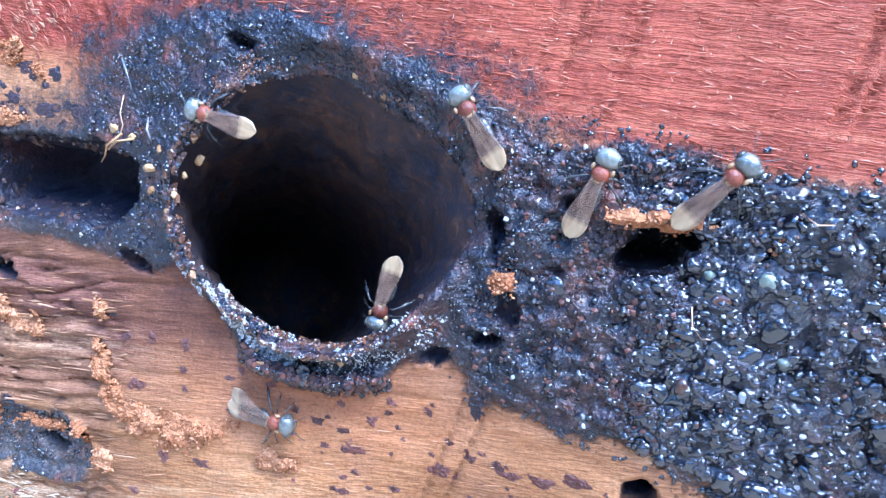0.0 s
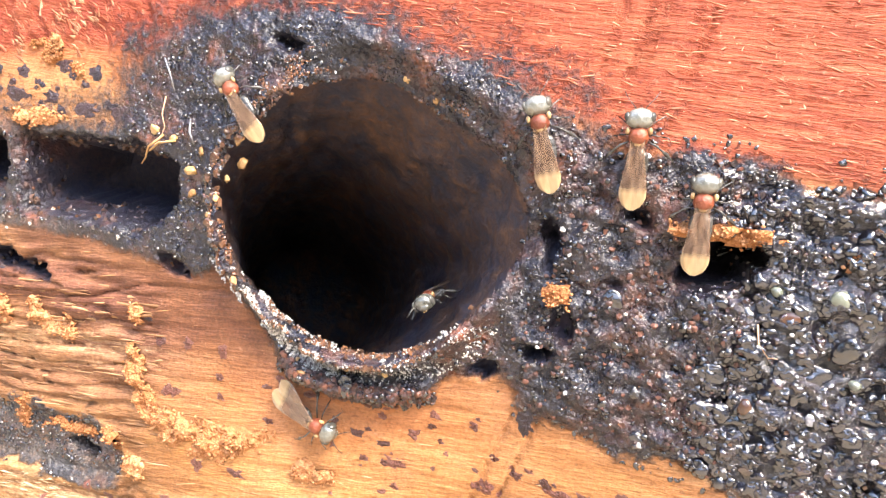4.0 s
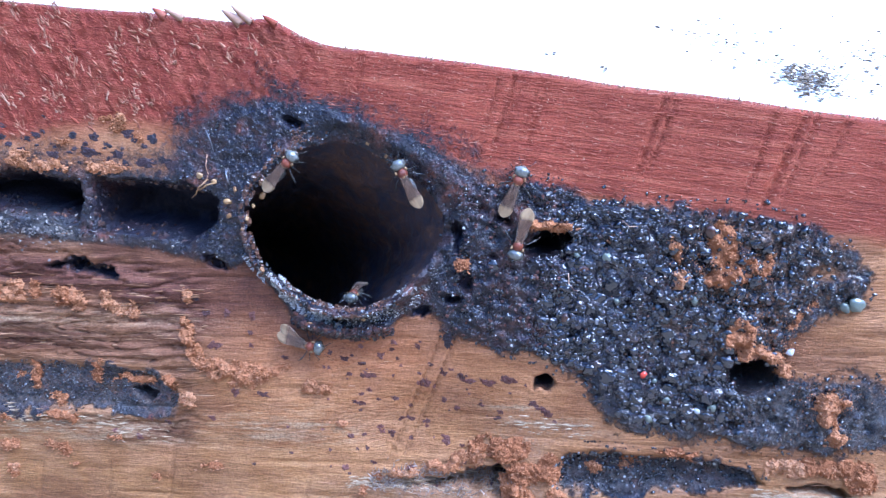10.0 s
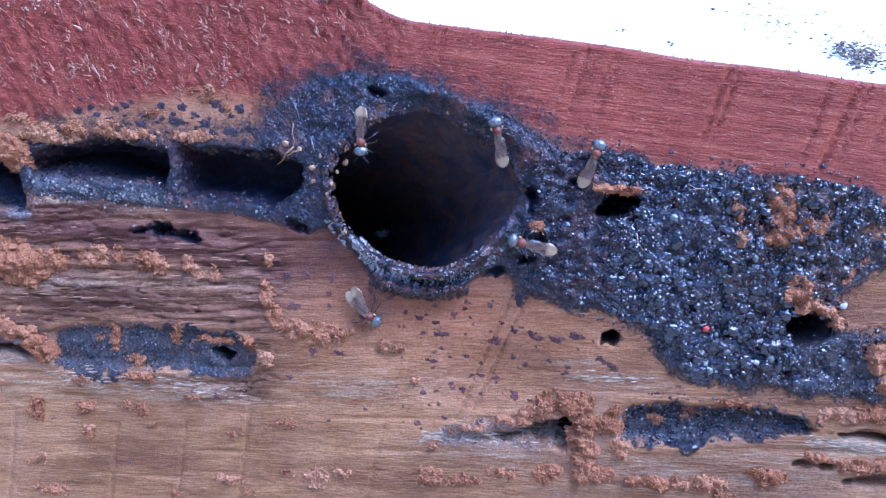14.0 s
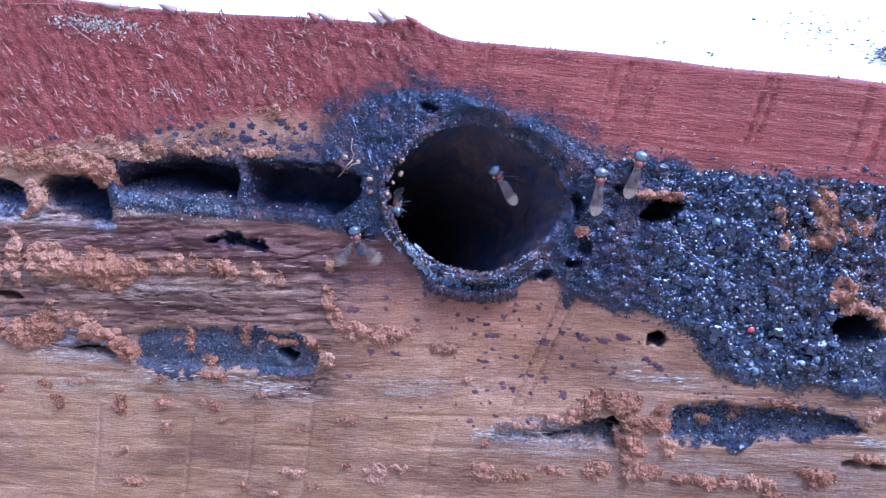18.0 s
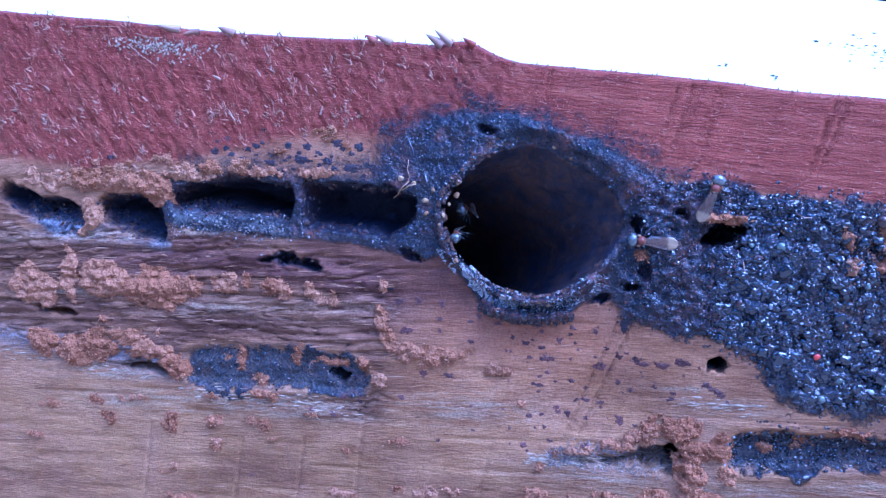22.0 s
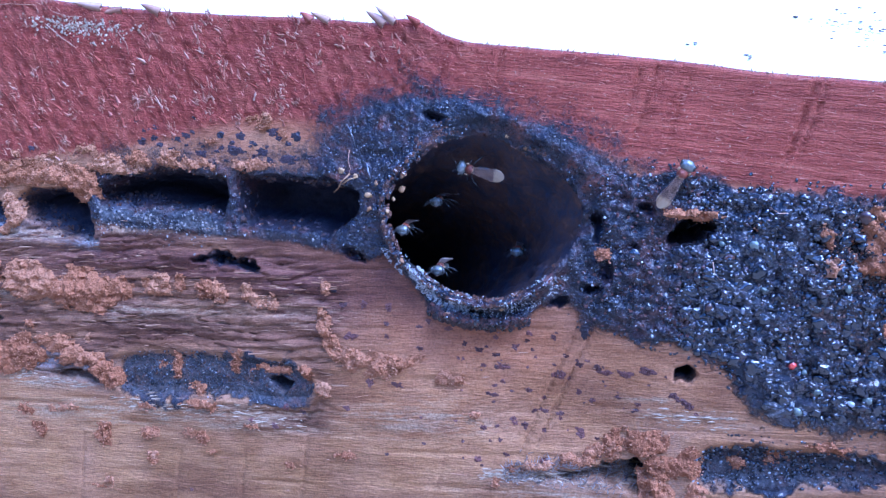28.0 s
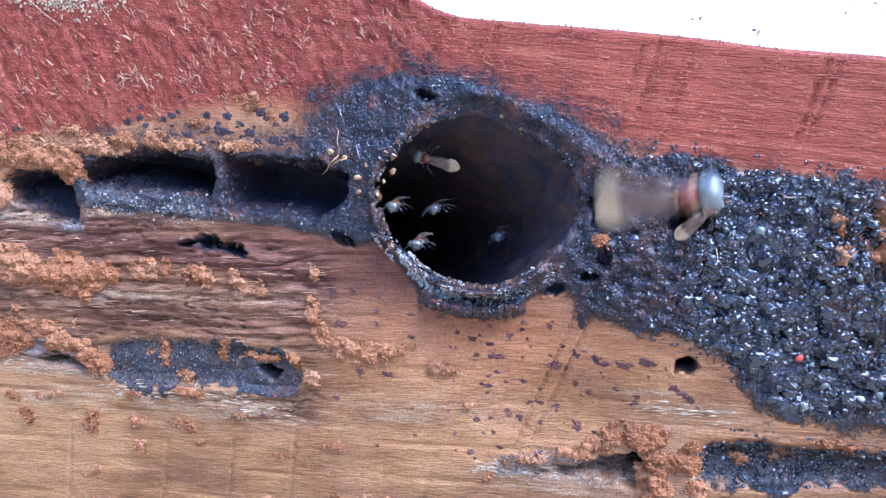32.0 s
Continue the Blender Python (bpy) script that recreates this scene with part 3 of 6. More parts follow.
def face_relief(x, z):
    """Depth of the face behind its plane, and the masks of what covers it, with shade and brightening painted in."""
    wob = 1.3 * fbm(x, z, 2.4, 11, 3) + 1.2 * fbm(x, z, 9.0, 12, 2)
    lz = z - 0.17 * x
    hole = outside(MAIN, x, z)
    ring, field = outside(RESIN_RING, x, z), outside(RESIN_FIELD, x, z)
    tl, tr = outside(TROUGH_LEFT, x, z), outside(TROUGH_RIGHT, x, z)
    resin = np.maximum(np.maximum(soft(3.2 - 2.2 * soft(14, 8, z), -2.6 + 1.4 * soft(14, 8, z), ring + wob * (0.7 - 0.3 * soft(14, 8, z))), soft(2.6, -1.8, field + 1.7 * wob)), np.maximum(soft(1.6, -1.2, tl + 2.0 * wob), soft(1.0, -0.8, tr + 1.6 * wob)))
    thickness = resin
    patches = soft(8.5, 1.0, ring) * soft(14, 18, z) * (0.32 + 0.42 * fbm(x, z, 3.2, 13, 3))
    resin = np.maximum(resin, patches)
    # the wood laid bare inside the stain
    bare = soft(0.18, 0.5, fbm(x, z, 5.0, 14, 2)) * soft(44, 60, x) * soft(2, 7, z) * 0.8 + soft(0.2, 0.5, fbm(x, z, 4.0, 15, 2)) * soft(-18, -40, x) * soft(6, 3, z) * 0.6
    resin = np.clip(resin - bare, 0, 1)
    resin = resin * (1 - soft(-20, -30, x) * soft(-6, -2, z) * soft(7.0, 5.0, z - 0.03 * (x + 45) + 0.8 * wob))
    border = 14.7 + soft(-95, -26, x) * 13.5 + soft(-20, 5, x) * 2.0 - soft(12, 30, x) * 4.0
    red = soft(-2.0, 1.5, z - border + 1.2 * fbm(x, z, 6.0, 16, 2))
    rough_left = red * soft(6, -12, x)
    weather = soft(-16, -24, x) * soft(-30, -25, z) * soft(7, 3, z) * soft(-1, 2, tl)
    y = 3.0 * np.exp(-((x - 20) / 18) ** 2 - ((z + 14) / 13) ** 2) - 1.8 * np.exp(-((x - 2) / 22) ** 2 - ((z - 20) / 15) ** 2)
    y = y + soft(-20, -62, z) * 2.0
    # grain, saw marks and torn fibres
    y = y + 0.05 * fbm(x, z, (7.0, 0.9), 21, 2) + (0.09 + 0.2 * weather) * fbm(x, lz, (30.0, 2.4), 22, 2) * (1 - red)
    y = y + rough_left * (0.35 * fbm(x + z * 0.6, z - x * 0.5, (0.9, 2.6), 23, 2) + 0.3 * fbm(x, z, 2.0, 24, 2))
    cracks = np.clip(0.24 - np.abs(fbm(x, lz, (10.0, 1.7), 25, 3)), 0, 1) / 0.24
    shelf = lz / 3.1 + 1.1 * fbm(x, lz, (34.0, 5.0), 45, 2)
    shelf = shelf - np.floor(shelf)
    y = y + weather * soft(-27, -20, z) * (0.4 - 0.4 * soft(0, 0.3, shelf) + 0.4 * soft(0.3, 1.0, shelf)) * (0.4 + 0.9 * value_noise(x, lz, (16.0, 4.0), 46))
    y = y + weather * (0.6 * cracks ** 4 + 0.55 * fbm(x, lz, (4.5, 1.3), 26, 4) + 0.4 * fbm(x, lz, (12.0, 3.4), 29, 3))
    y = y + 0.5 * np.clip(fbm(x, lz, (14.0, 1.5), 27, 1) - 0.36, 0, 1) * (1 - red)
    cut = np.zeros_like(x)
    for ax, az, bx, bz, w, d in SAW_MARKS:
        t = np.clip((az - z) / (az - bz), 0, 1)
        cut = np.maximum(cut, min(1.0, 2.6 * d) * np.exp(-((x - ax - t * (bx - ax)) / (w * 0.38)) ** 2) * soft(az + 1, az - 1, z) * soft(bz - 2, bz + 3, z) * soft(0.25, 0.6, value_noise(x, z, (1.5, 3.0), 54)))
        y = y + 1.2 * d * np.exp(-((x - ax - t * (bx - ax)) / (w * 0.5)) ** 2) * soft(az + 1, az - 1, z) * soft(bz - 2, bz + 3, z) * (0.6 + 0.8 * value_noise(x, z, (1.0, 1.5), 28)) * (1 - resin)
    # resin lies thick and lumpy
    still = soft(0.5, -1.0, np.minimum(tl, tr))
    thickness = np.clip(thickness - bare, 0, 1)
    y = y - thickness * (0.25 + (1 - 0.8 * still) * (0.55 + 0.45 * soft(30, 38, x)) * (0.55 * fbm(x, z, 1.5, 31, 2) + 0.5 * fbm(x, z, 4.5, 32, 2))) - soft(0.5, -2.0, field) * (0.8 * np.abs(fbm(x, z, 2.6, 39, 2)) + 0.75 * fbm(x, z, 1.5, 58, 2)) * thickness
    y = y + 1.4 * soft(0.5, -1.5, tl) + 2.6 * soft(0.8, -1.5, tr + 0.5 * wob)
    # the rim of the entrance: a thin built-up collar, thickest at its foot
    foot = soft(16, 4, z) + 0.35
    y = y - 1.7 * foot * np.exp(-((hole - 0.6) / 0.95) ** 2) * (1 + 1.0 * fbm(x, z, 2.4, 33, 3))
    y = y - 1.8 * np.exp(-((hole - 3.7) / 1.0) ** 2) * (1 + 0.5 * fbm(x, z, 1.4, 44, 2)) * soft(4, 1, z) * soft(-4, 0, x) * soft(14, 11, x)
    y = y + 2.6 * soft(4.0, -0.5, hole) * soft(10, 18, z) * soft(-8, 0, x)
    y = y + 2.4 * soft(-0.6, -2.2, hole) * soft(8, 16, z)
    # mask of the shade painted into the deeper pits
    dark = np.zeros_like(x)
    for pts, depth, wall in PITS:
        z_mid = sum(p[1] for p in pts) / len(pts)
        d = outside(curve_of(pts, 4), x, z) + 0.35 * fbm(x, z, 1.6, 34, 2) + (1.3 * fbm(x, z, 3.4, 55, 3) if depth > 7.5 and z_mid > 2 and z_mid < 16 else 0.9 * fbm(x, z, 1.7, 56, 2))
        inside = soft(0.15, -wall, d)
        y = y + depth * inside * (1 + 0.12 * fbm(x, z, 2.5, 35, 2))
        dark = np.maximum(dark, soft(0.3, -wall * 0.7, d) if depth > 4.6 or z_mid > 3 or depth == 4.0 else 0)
    # rubble fills the foot of the hollows
    talus = 0.6 + np.maximum(z - 8.0, 0) * 2.0 + np.maximum(x + 60, 0) * 0.7 + 1.6 * fbm(x, z, 2.2, 51, 3)
    y = np.where((x > -69.5) & (x < -44) & (z > 6) & (z < 16), np.minimum(y, np.maximum(talus, 0.3)), y)
    talus = 0.8 + np.maximum(z - 1.2, 0) * 1.3 + np.maximum(x + 84, 0) * 0.6 + 1.6 * fbm(x, z, 2.2, 52, 3)
    y = np.where((x > -113) & (x < -71) & (z > -1) & (z < 9), np.minimum(y, np.maximum(talus, 0.3)), y)
    # the resin mask also carries the painted shade of the pits
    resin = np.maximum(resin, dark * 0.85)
    # bleached streaks; the broad ones at lower right also paint in brighter light
    pale = np.zeros_like(x)
    for cx, cz, lx, hz in ((23, -26.2, 14, 1.3), (79, -13.6, 9, 1.0), (84, -20, 8, 1.6), (-78, -28.3, 22, 1.2), (-56, 6.8, 14, 1.6), (-36, -27, 18, 2.4), (38, -10.6, 7, 0.8), (33, -9.0, 5, 0.6), (44, -9.6, 6, 0.9), (52, -24, 30, 2.2), (20, -28.6, 12, 1.0), (70, -18, 16, 1.6), (-92, -12, 14, 1.5), (-60, -31, 26, 2.5), (-4, -20, 14, 3.0), (-48, -8.5, 22, 2.2), (-100, -1.5, 14, 1.3), (-84, 0.6, 12, 1.2), (40, 1.0, 5, 0.6)):
        pale = np.maximum(pale, np.exp(-((x - cx) / lx) ** 2 - ((z - cz - 0.17 * (x - cx)) / hz) ** 2))
    pale = pale * (0.35 + 0.9 * value_noise(x, lz, (8.0, 0.8), 36))
    dust = 0.55 * soft(0.0, 0.5, fbm(x, z, (12.0, 4.0), 37, 3)) * (1 - red) + 0.7 * soft(3.5, 0.5, np.abs(z - border + 3)) * soft(-20, -45, x) + 0.4 * rough_left * soft(0.1, 0.5, fbm(x, z, 3.0, 38, 2))
    # tan dust, spread wider at the right to stand in for stronger light
    powder = np.maximum((0.35 + 0.65 * soft(2, 7, z)) * soft(42, 66, x) * soft(1.0, -2.0, np.minimum(field, tr)) * (0.95 + 0.9 * fbm(x, z, 4.0, 47, 3)), 0.6 * soft(1.5, -1.5, tl) * (0.4 + 0.9 * fbm(x, z, 3.0, 48, 3)))
    powder = np.maximum(powder, soft(22, 40, x) * soft(-6, -10, z) * soft(1, 3, tr) * (0.5 + 0.8 * fbm(x, z, (8.0, 3.0), 49, 2)))
    powder = np.maximum(powder, soft(-2.4, -0.6, ring) * soft(4, 1, ring) * soft(4, 9, z) * soft(12, 30, hole) * 0.3)
    low = np.where(x > -69, 7.2 + 0.03 * (x + 45), 1.0 + 0.03 * (x + 75))
    ash = np.exp(-((z - low) / np.where(z > low, 2.4, 1.6)) ** 2) * soft(-38, -50, x) * soft(-114, -100, x) * (0.55 + 1.3 * fbm(x, z, (6.0, 1.6), 50, 3))
    ash = np.maximum(ash, 0.8 * np.exp(-((z + 24.5 - 0.05 * (x + 80)) / 2.6) ** 2) * soft(-62, -68, x))
    ash = np.maximum(ash, 0.30 * soft(0.8, -1.5, tl) * (1 + fbm(x, z, 2.2, 59, 3)) + 0.42 * soft(0.8, -1.0, tr) * soft(-13.5, -16, z - 0.17 * (x - 56)))
    ash = np.maximum(ash, 0.28 * np.exp(-((x - 22) / 11) ** 2 - ((z + 26.0 - 0.17 * (x - 22)) / 1.3) ** 2))
    # grey on the right of the field paints that resin as brighter lit
    ash = np.maximum(ash, 0.42 * soft(0.5, -2.0, field) * soft(64, 73, x) * soft(8, 3, z))
    tone = np.maximum(np.maximum(red, 0.55 * soft(-8, -3, z - border) * soft(-70, -50, x) * soft(10, -10, x)), 0.4 * np.exp(-((x - 4) / 26) ** 2 - ((z + 3) / 8) ** 2))
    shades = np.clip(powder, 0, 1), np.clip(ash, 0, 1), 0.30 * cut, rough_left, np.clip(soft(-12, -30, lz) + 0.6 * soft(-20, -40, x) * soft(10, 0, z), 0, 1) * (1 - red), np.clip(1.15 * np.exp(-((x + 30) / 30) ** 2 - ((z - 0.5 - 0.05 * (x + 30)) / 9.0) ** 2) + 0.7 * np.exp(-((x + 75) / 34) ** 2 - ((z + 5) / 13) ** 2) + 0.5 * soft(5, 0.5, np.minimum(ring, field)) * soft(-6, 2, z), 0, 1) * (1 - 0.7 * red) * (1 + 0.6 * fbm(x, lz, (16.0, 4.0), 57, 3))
    return shades, y, resin, tone, pale, np.clip(dust, 0, 1), hole, ring, field, tl, tr, weather * (1 - 0.5 * soft(0.2, 0.5, fbm(x, lz, (20.0, 2.0), 40, 2))), dark, np.maximum(soft(1.0, -1.0, ring), np.maximum(1.25 * still, soft(40, 30, x)))


(F_POWDER_LIGHT, F_ASH, F_CUT, F_TORN_SHADE, F_OCHRE, F_SOAKED), FACE_Y, F_RESIN_SHADE, F_RED, F_PALE, F_DUST, F_HOLE, D_RING, D_FIELD, D_LEFT, D_RIGHT, F_OLD, F_PIT, F_FILM = face_relief(GX, GZ)


def sample(sheet, x, z):
    """A value of the face's sheet between its grid points."""
    i = min(max(bisect(XL, x) - 1, 0), len(XL) - 2)
    k = min(max(bisect(ZL, z) - 1, 0), len(ZL) - 2)
    a, b = (x - XL[i]) / (XL[i + 1] - XL[i]), (z - ZL[k]) / (ZL[k + 1] - ZL[k])
    return float((sheet[i, k] * (1 - a) + sheet[i + 1, k] * a) * (1 - b) + (sheet[i, k + 1] * (1 - a) + sheet[i + 1, k + 1] * a) * b)


XL, ZL = XS.tolist(), ZS.tolist()


def bisect(values, v):
    lo, hi = 0, len(values)
    while lo < hi:
        mid = (lo + hi) // 2
        if v < values[mid]:
            hi = mid
        else:
            lo = mid + 1
    return lo


def surf(x, z):
    """Depth of the face at a place."""
    return sample(FACE_Y, x, z)


def hole_gap(x, z):
    """Distance from the entrance's outline, below zero within it."""
    return sample(F_HOLE, x, z)


# ---- helpers for things ----
def mesh_of(name, verts, faces, mat, smooth=True):
    me = bpy.data.meshes.new(name)
    me.from_pydata(verts, [], faces)
    me.materials.append(mat)
    if smooth:
        me.shade_smooth()
    return me


def bm_mesh(name, bm, mat, smooth=True):
    me = bpy.data.meshes.new(name)
    bmesh.ops.scale(bm, vec=(MM, MM, MM), verts=bm.verts)
    bm.to_mesh(me)
    bm.free()
    me.materials.append(mat)
    if smooth:
        me.shade_smooth()
    return me


def part(name, bm, mat, parent, label="", smooth=True):
    """Links a bmesh, in millimetres, as one mesh under its thing."""
    ob = new(name, bm_mesh(name, bm, mat, smooth))
    ob.parent = parent
    return tagged(ob, label)


def piece(name, me, parent, m):
    ob = new(name, me)
    ob.parent = parent
    ob.matrix_basis = m
    return ob


def at_face(x, z, lift=0.0, turn=0.0, size=(1, 1, 1)):
    """A pose on the face: local x along the log, z out of the face."""
    m = Matrix(((1, 0, 0), (0, 0, -1), (0, 1, 0))).to_4x4() @ Matrix.Rotation(turn, 4, "Z")
    return Matrix.Translation((x * MM, (surf(x, z) - lift) * MM, z * MM)) @ m @ Matrix.Diagonal((*size, 1))


def lump(rnd, detail=2, rough=0.25, flat=1.0):
    bm = bmesh.new()
    bmesh.ops.create_icosphere(bm, subdivisions=detail, radius=1.0)
    o = Vector((rnd.random(), rnd.random(), rnd.random())) * 50
    for v in bm.verts:
        v.co *= 1 + rough * noise.noise(v.co * 1.3 + o) * 2
        v.co.z *= flat
    return bm


def joined(name, items, mat, smooth=True):
    """One mesh from (verts, faces) pairs, verts in millimetres."""
    vs, fs, base = [], [], 0
    for v, f in items:
        vs.append(np.asarray(v))
        fs.extend([tuple(i + base for i in q) for q in f])
        base += len(v)
    return mesh_of(name, (np.concatenate(vs) * MM).tolist(), fs, mat, smooth)


def raw(bm):
    bm.verts.ensure_lookup_table()
    out = np.array([v.co[:] for v in bm.verts]), [tuple(v.index for v in f.verts) for f in bm.faces]
    bm.free()
    return out


def spread(points, rnd):
    """Turns a lump round its upright axis."""
    a = rnd.random() * 6.283
    c, s = math.cos(a), math.sin(a)
    return points @ np.array(((c, s, 0), (-s, c, 0), (0, 0, 1)))


# ---- ground and log ----
# out of view; closes the place below and acts as a reflector
def ground():
    bm = bmesh.new()
    n = 60
    rs = [0.0] + [0.15 * 1.28 ** k for k in range(48)]
    rings = []
    for r in rs:
        rings.append([bm.verts.new((r * math.cos(6.2832 * i / n), r * math.sin(6.2832 * i / n), -0.080 + (0.004 * noise.noise((r * 9 * math.cos(i), r * 9 * math.sin(i), 1)) if 0.4 < r < 30 else 0))) for i in range(n)] if r else [bm.verts.new((0, 0, -0.080))])
    for i in range(n):
        bm.faces.new((rings[0][0], rings[1][i], rings[1][(i + 1) % n]))
        for a, b in zip(rings[1:], rings[2:]):
            bm.faces.new((a[i], b[i], b[(i + 1) % n], a[(i + 1) % n]))
    me = bpy.data.meshes.new("ground")
    bm.to_mesh(me)
    bm.free()
    me.materials.append(BOUNCE_SOIL)
    tagged(new("ground", me), "unseen dry brown soil, pale enough to bounce sunlight upward", "ground", kind="structure")


def log():
    thing = tagged(new("nest_log"), "sawn red hardwood log on unseen soil, hollowed and stained with resin", "log")
    thing.location = (0, 0.06, -0.080)
    nx, nz = GX.shape
    z = GZ + (edge_height(GX) - 44.6) * soft(20, 44.6, GZ)
    y = FACE_Y + 0.9 * soft(43.6, 44.6, GZ) ** 2
    y = np.where((GX < -150) | (GX > 140) | (GZ < -72), np.minimum(np.maximum(y, 0), 1), y)
    co = np.stack([GX, y, z], -1).reshape(-1, 3)
    idx = np.arange(nx * nz).reshape(nx, nz)
    quads = np.stack([idx[:-1, :-1], idx[1:, :-1], idx[1:, 1:], idx[:-1, 1:]], -1)
    keep = np.minimum(np.minimum(F_HOLE[:-1, :-1], F_HOLE[1:, :-1]), np.minimum(F_HOLE[1:, 1:], F_HOLE[:-1, 1:])) > -0.15
    quads = quads[keep]
    me = bpy.data.meshes.new("log_face")
    me.vertices.add(len(co))
    me.vertices.foreach_set("co", (co * MM - np.array((0, 0.06, -0.080))).ravel())
    me.loops.add(quads.size)
    me.loops.foreach_set("vertex_index", quads.ravel())
    me.polygons.add(len(quads))
    me.polygons.foreach_set("loop_start", np.arange(0, quads.size, 4))
    me.update(calc_edges=True)
    for name, values in (("resin", F_RESIN_SHADE), ("red", F_RED), ("pale", F_PALE), ("dust", F_DUST), ("old", F_OLD), ("pit", F_PIT), ("film", F_FILM), ("powder", F_POWDER_LIGHT), ("ash", F_ASH), ("cut", F_CUT), ("torn", F_TORN_SHADE), ("ochre", F_OCHRE), ("soaked", np.clip(F_SOAKED, 0, 1))):
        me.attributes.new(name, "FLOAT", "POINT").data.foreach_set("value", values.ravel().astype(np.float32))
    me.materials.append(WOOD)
    me.shade_smooth()
    face = new("log_face", me)
    face.parent = thing
    # the sunlit slope above the edge, its near-white colour holding part of the sunlight
    xs, us = np.concatenate([line(-170, -20, 3), line(-20, 100, 1.0), np.arange(100, 161, 3)]), np.linspace(0, 1, 60) ** 1.4
    vs = []
    for x in xs:
        e = float(edge_height(np.array([x]))[0])
        for u in us:
            r = 0.5 * float(fbm(np.array([x]), np.array([u * 60]), 7.0, 41, 3)[0]) * min(1, u * 12)
            vs.append((x * MM, (0.9 + 62 * u + r) * MM - 0.06, (e + 46 * u - 16 * u * u - r) * MM + 0.080))
    n = len(us)
    fs = [(i * n + k, (i + 1) * n + k, (i + 1) * n + k + 1, i * n + k + 1) for i in range(len(xs) - 1) for k in range(n - 1)]
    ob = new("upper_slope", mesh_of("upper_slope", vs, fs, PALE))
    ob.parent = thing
    tagged(ob, "bare pale wood with full sunlight put into its colour")
    # the back, ends and belly
    prof = [(1.0, -80), (3.0, -79.8), (60, -80), (150, -78), (186, -50), (196, 0), (184, 44), (150, 70), (100, 78), (62.9, 74.6)]
    front = [(1.0, -80), (1.0, 44.6), (62.9, 74.6)]
    bm = bmesh.new()
    rows = [[bm.verts.new((x, a - 60 + 1.5 * noise.noise((x * 0.03, a * 0.05, b * 0.05)) * (2 < i < 9), b + 80)) for i, (a, b) in enumerate(prof)] for x in np.linspace(-170, 160, 34)]
    for r, s in zip(rows, rows[1:]):
        for i in range(len(prof) - 1):
            bm.faces.new((r[i], r[i + 1], s[i + 1], s[i]))
    for r, sign in ((rows[0], 1), (rows[-1], -1)):
        bm.faces.new((r if sign > 0 else r[::-1]) + [bm.verts.new((r[0].co.x, -59.0, 124.6))])
    part("log_back", bm, BARK, thing, "rough brown rear side of the log")
    # the tunnel behind the entrance, leading down and to one side
    ringpts = curve_of(MAIN[::6], 8)
    c = ringpts.mean(0)
    vs, depth = [], np.concatenate([[-0.2, 0.6, 1.4], np.linspace(2.4, 62, 52)])
    m = len(ringpts)
    for j, d in enumerate(depth):
        grow = 1.05 if j == 0 else 1.04 - 0.003 * max(d, 0)
        for i, (px, pz) in enumerate(ringpts):
            q = c + (np.array((px, pz)) - c) * grow
            wob = 1.1 * noise.noise((px * 0.35, d * 0.35, pz * 0.35)) * min(1, d / 4 + 0.05) + 0.5 * noise.noise((px * 1.1, d * 1.1, pz)) * min(1, d / 4)
            n2 = (np.array((px, pz)) - c) / np.linalg.norm(np.array((px, pz)) - c)
            x, zz = q + n2 * wob + np.array((-0.62, -0.5)) * max(d, 0)
            y0 = surf(px, pz) * (1 - min(1, max(d, 0) / 8))
            vs.append((x * MM, (y0 + d) * MM - 0.06, zz * MM + 0.080))
    fs = [(j * m + i, j * m + (i + 1) % m, (j + 1) * m + (i + 1) % m, (j + 1) * m + i) for j in range(len(depth) - 1) for i in range(m)]
    fs.append(tuple((len(depth) - 1) * m + i for i in range(m)))
    ob = new("entrance_tunnel", mesh_of("entrance_tunnel", vs, fs, TUNNEL))
    ob.parent = thing
    tagged(ob, "dark brown resin-lined tunnel into the nest")
    return thing


def hedge():
    """An unseen dark screen behind the camera, thick and uneven, added to block low sky from the resin."""
    nu, nv, vs = 96, 22, []
    for i in range(nu + 1):
        a = radians(165 + 210 * i / nu)
        for k in range(nv):
            inner = k < nv // 2
            h = (k if inner else nv - 1 - k) / (nv // 2 - 1)
            wob = 0.22 * noise.noise((a * 5, h * 4, 3 if inner else 9)) + 0.10 * noise.noise((a * 17, h * 13, 5))
            r = (2.9 if inner else 3.8) + wob
            top = 1.45 + 0.25 * noise.noise((a * 6, 1.0, 2.0))
            vs.append((r * math.cos(a), r * math.sin(a), -0.10 + h * top))
    fs = [(i * nv + k, (i + 1) * nv + k, (i + 1) * nv + k + 1, i * nv + k + 1) for i in range(nu) for k in range(nv - 1)]
    tagged(new("backdrop", mesh_of("backdrop", vs, fs, SKY_BLOCKER)), "unseen dark green screen added behind the camera to block low sky", "hedge", kind="structure")


ground()
hedge()
LOG = log()


# ---- bees ----
def ball(bm, place, size, turn=(0, 0, 0), u=14, v=10):
    bmesh.ops.create_uvsphere(bm, u_segments=u, v_segments=v, radius=1.0, matrix=Matrix.Translation(place) @ Euler(turn).to_matrix().to_4x4() @ Matrix.Diagonal((*size, 1)))


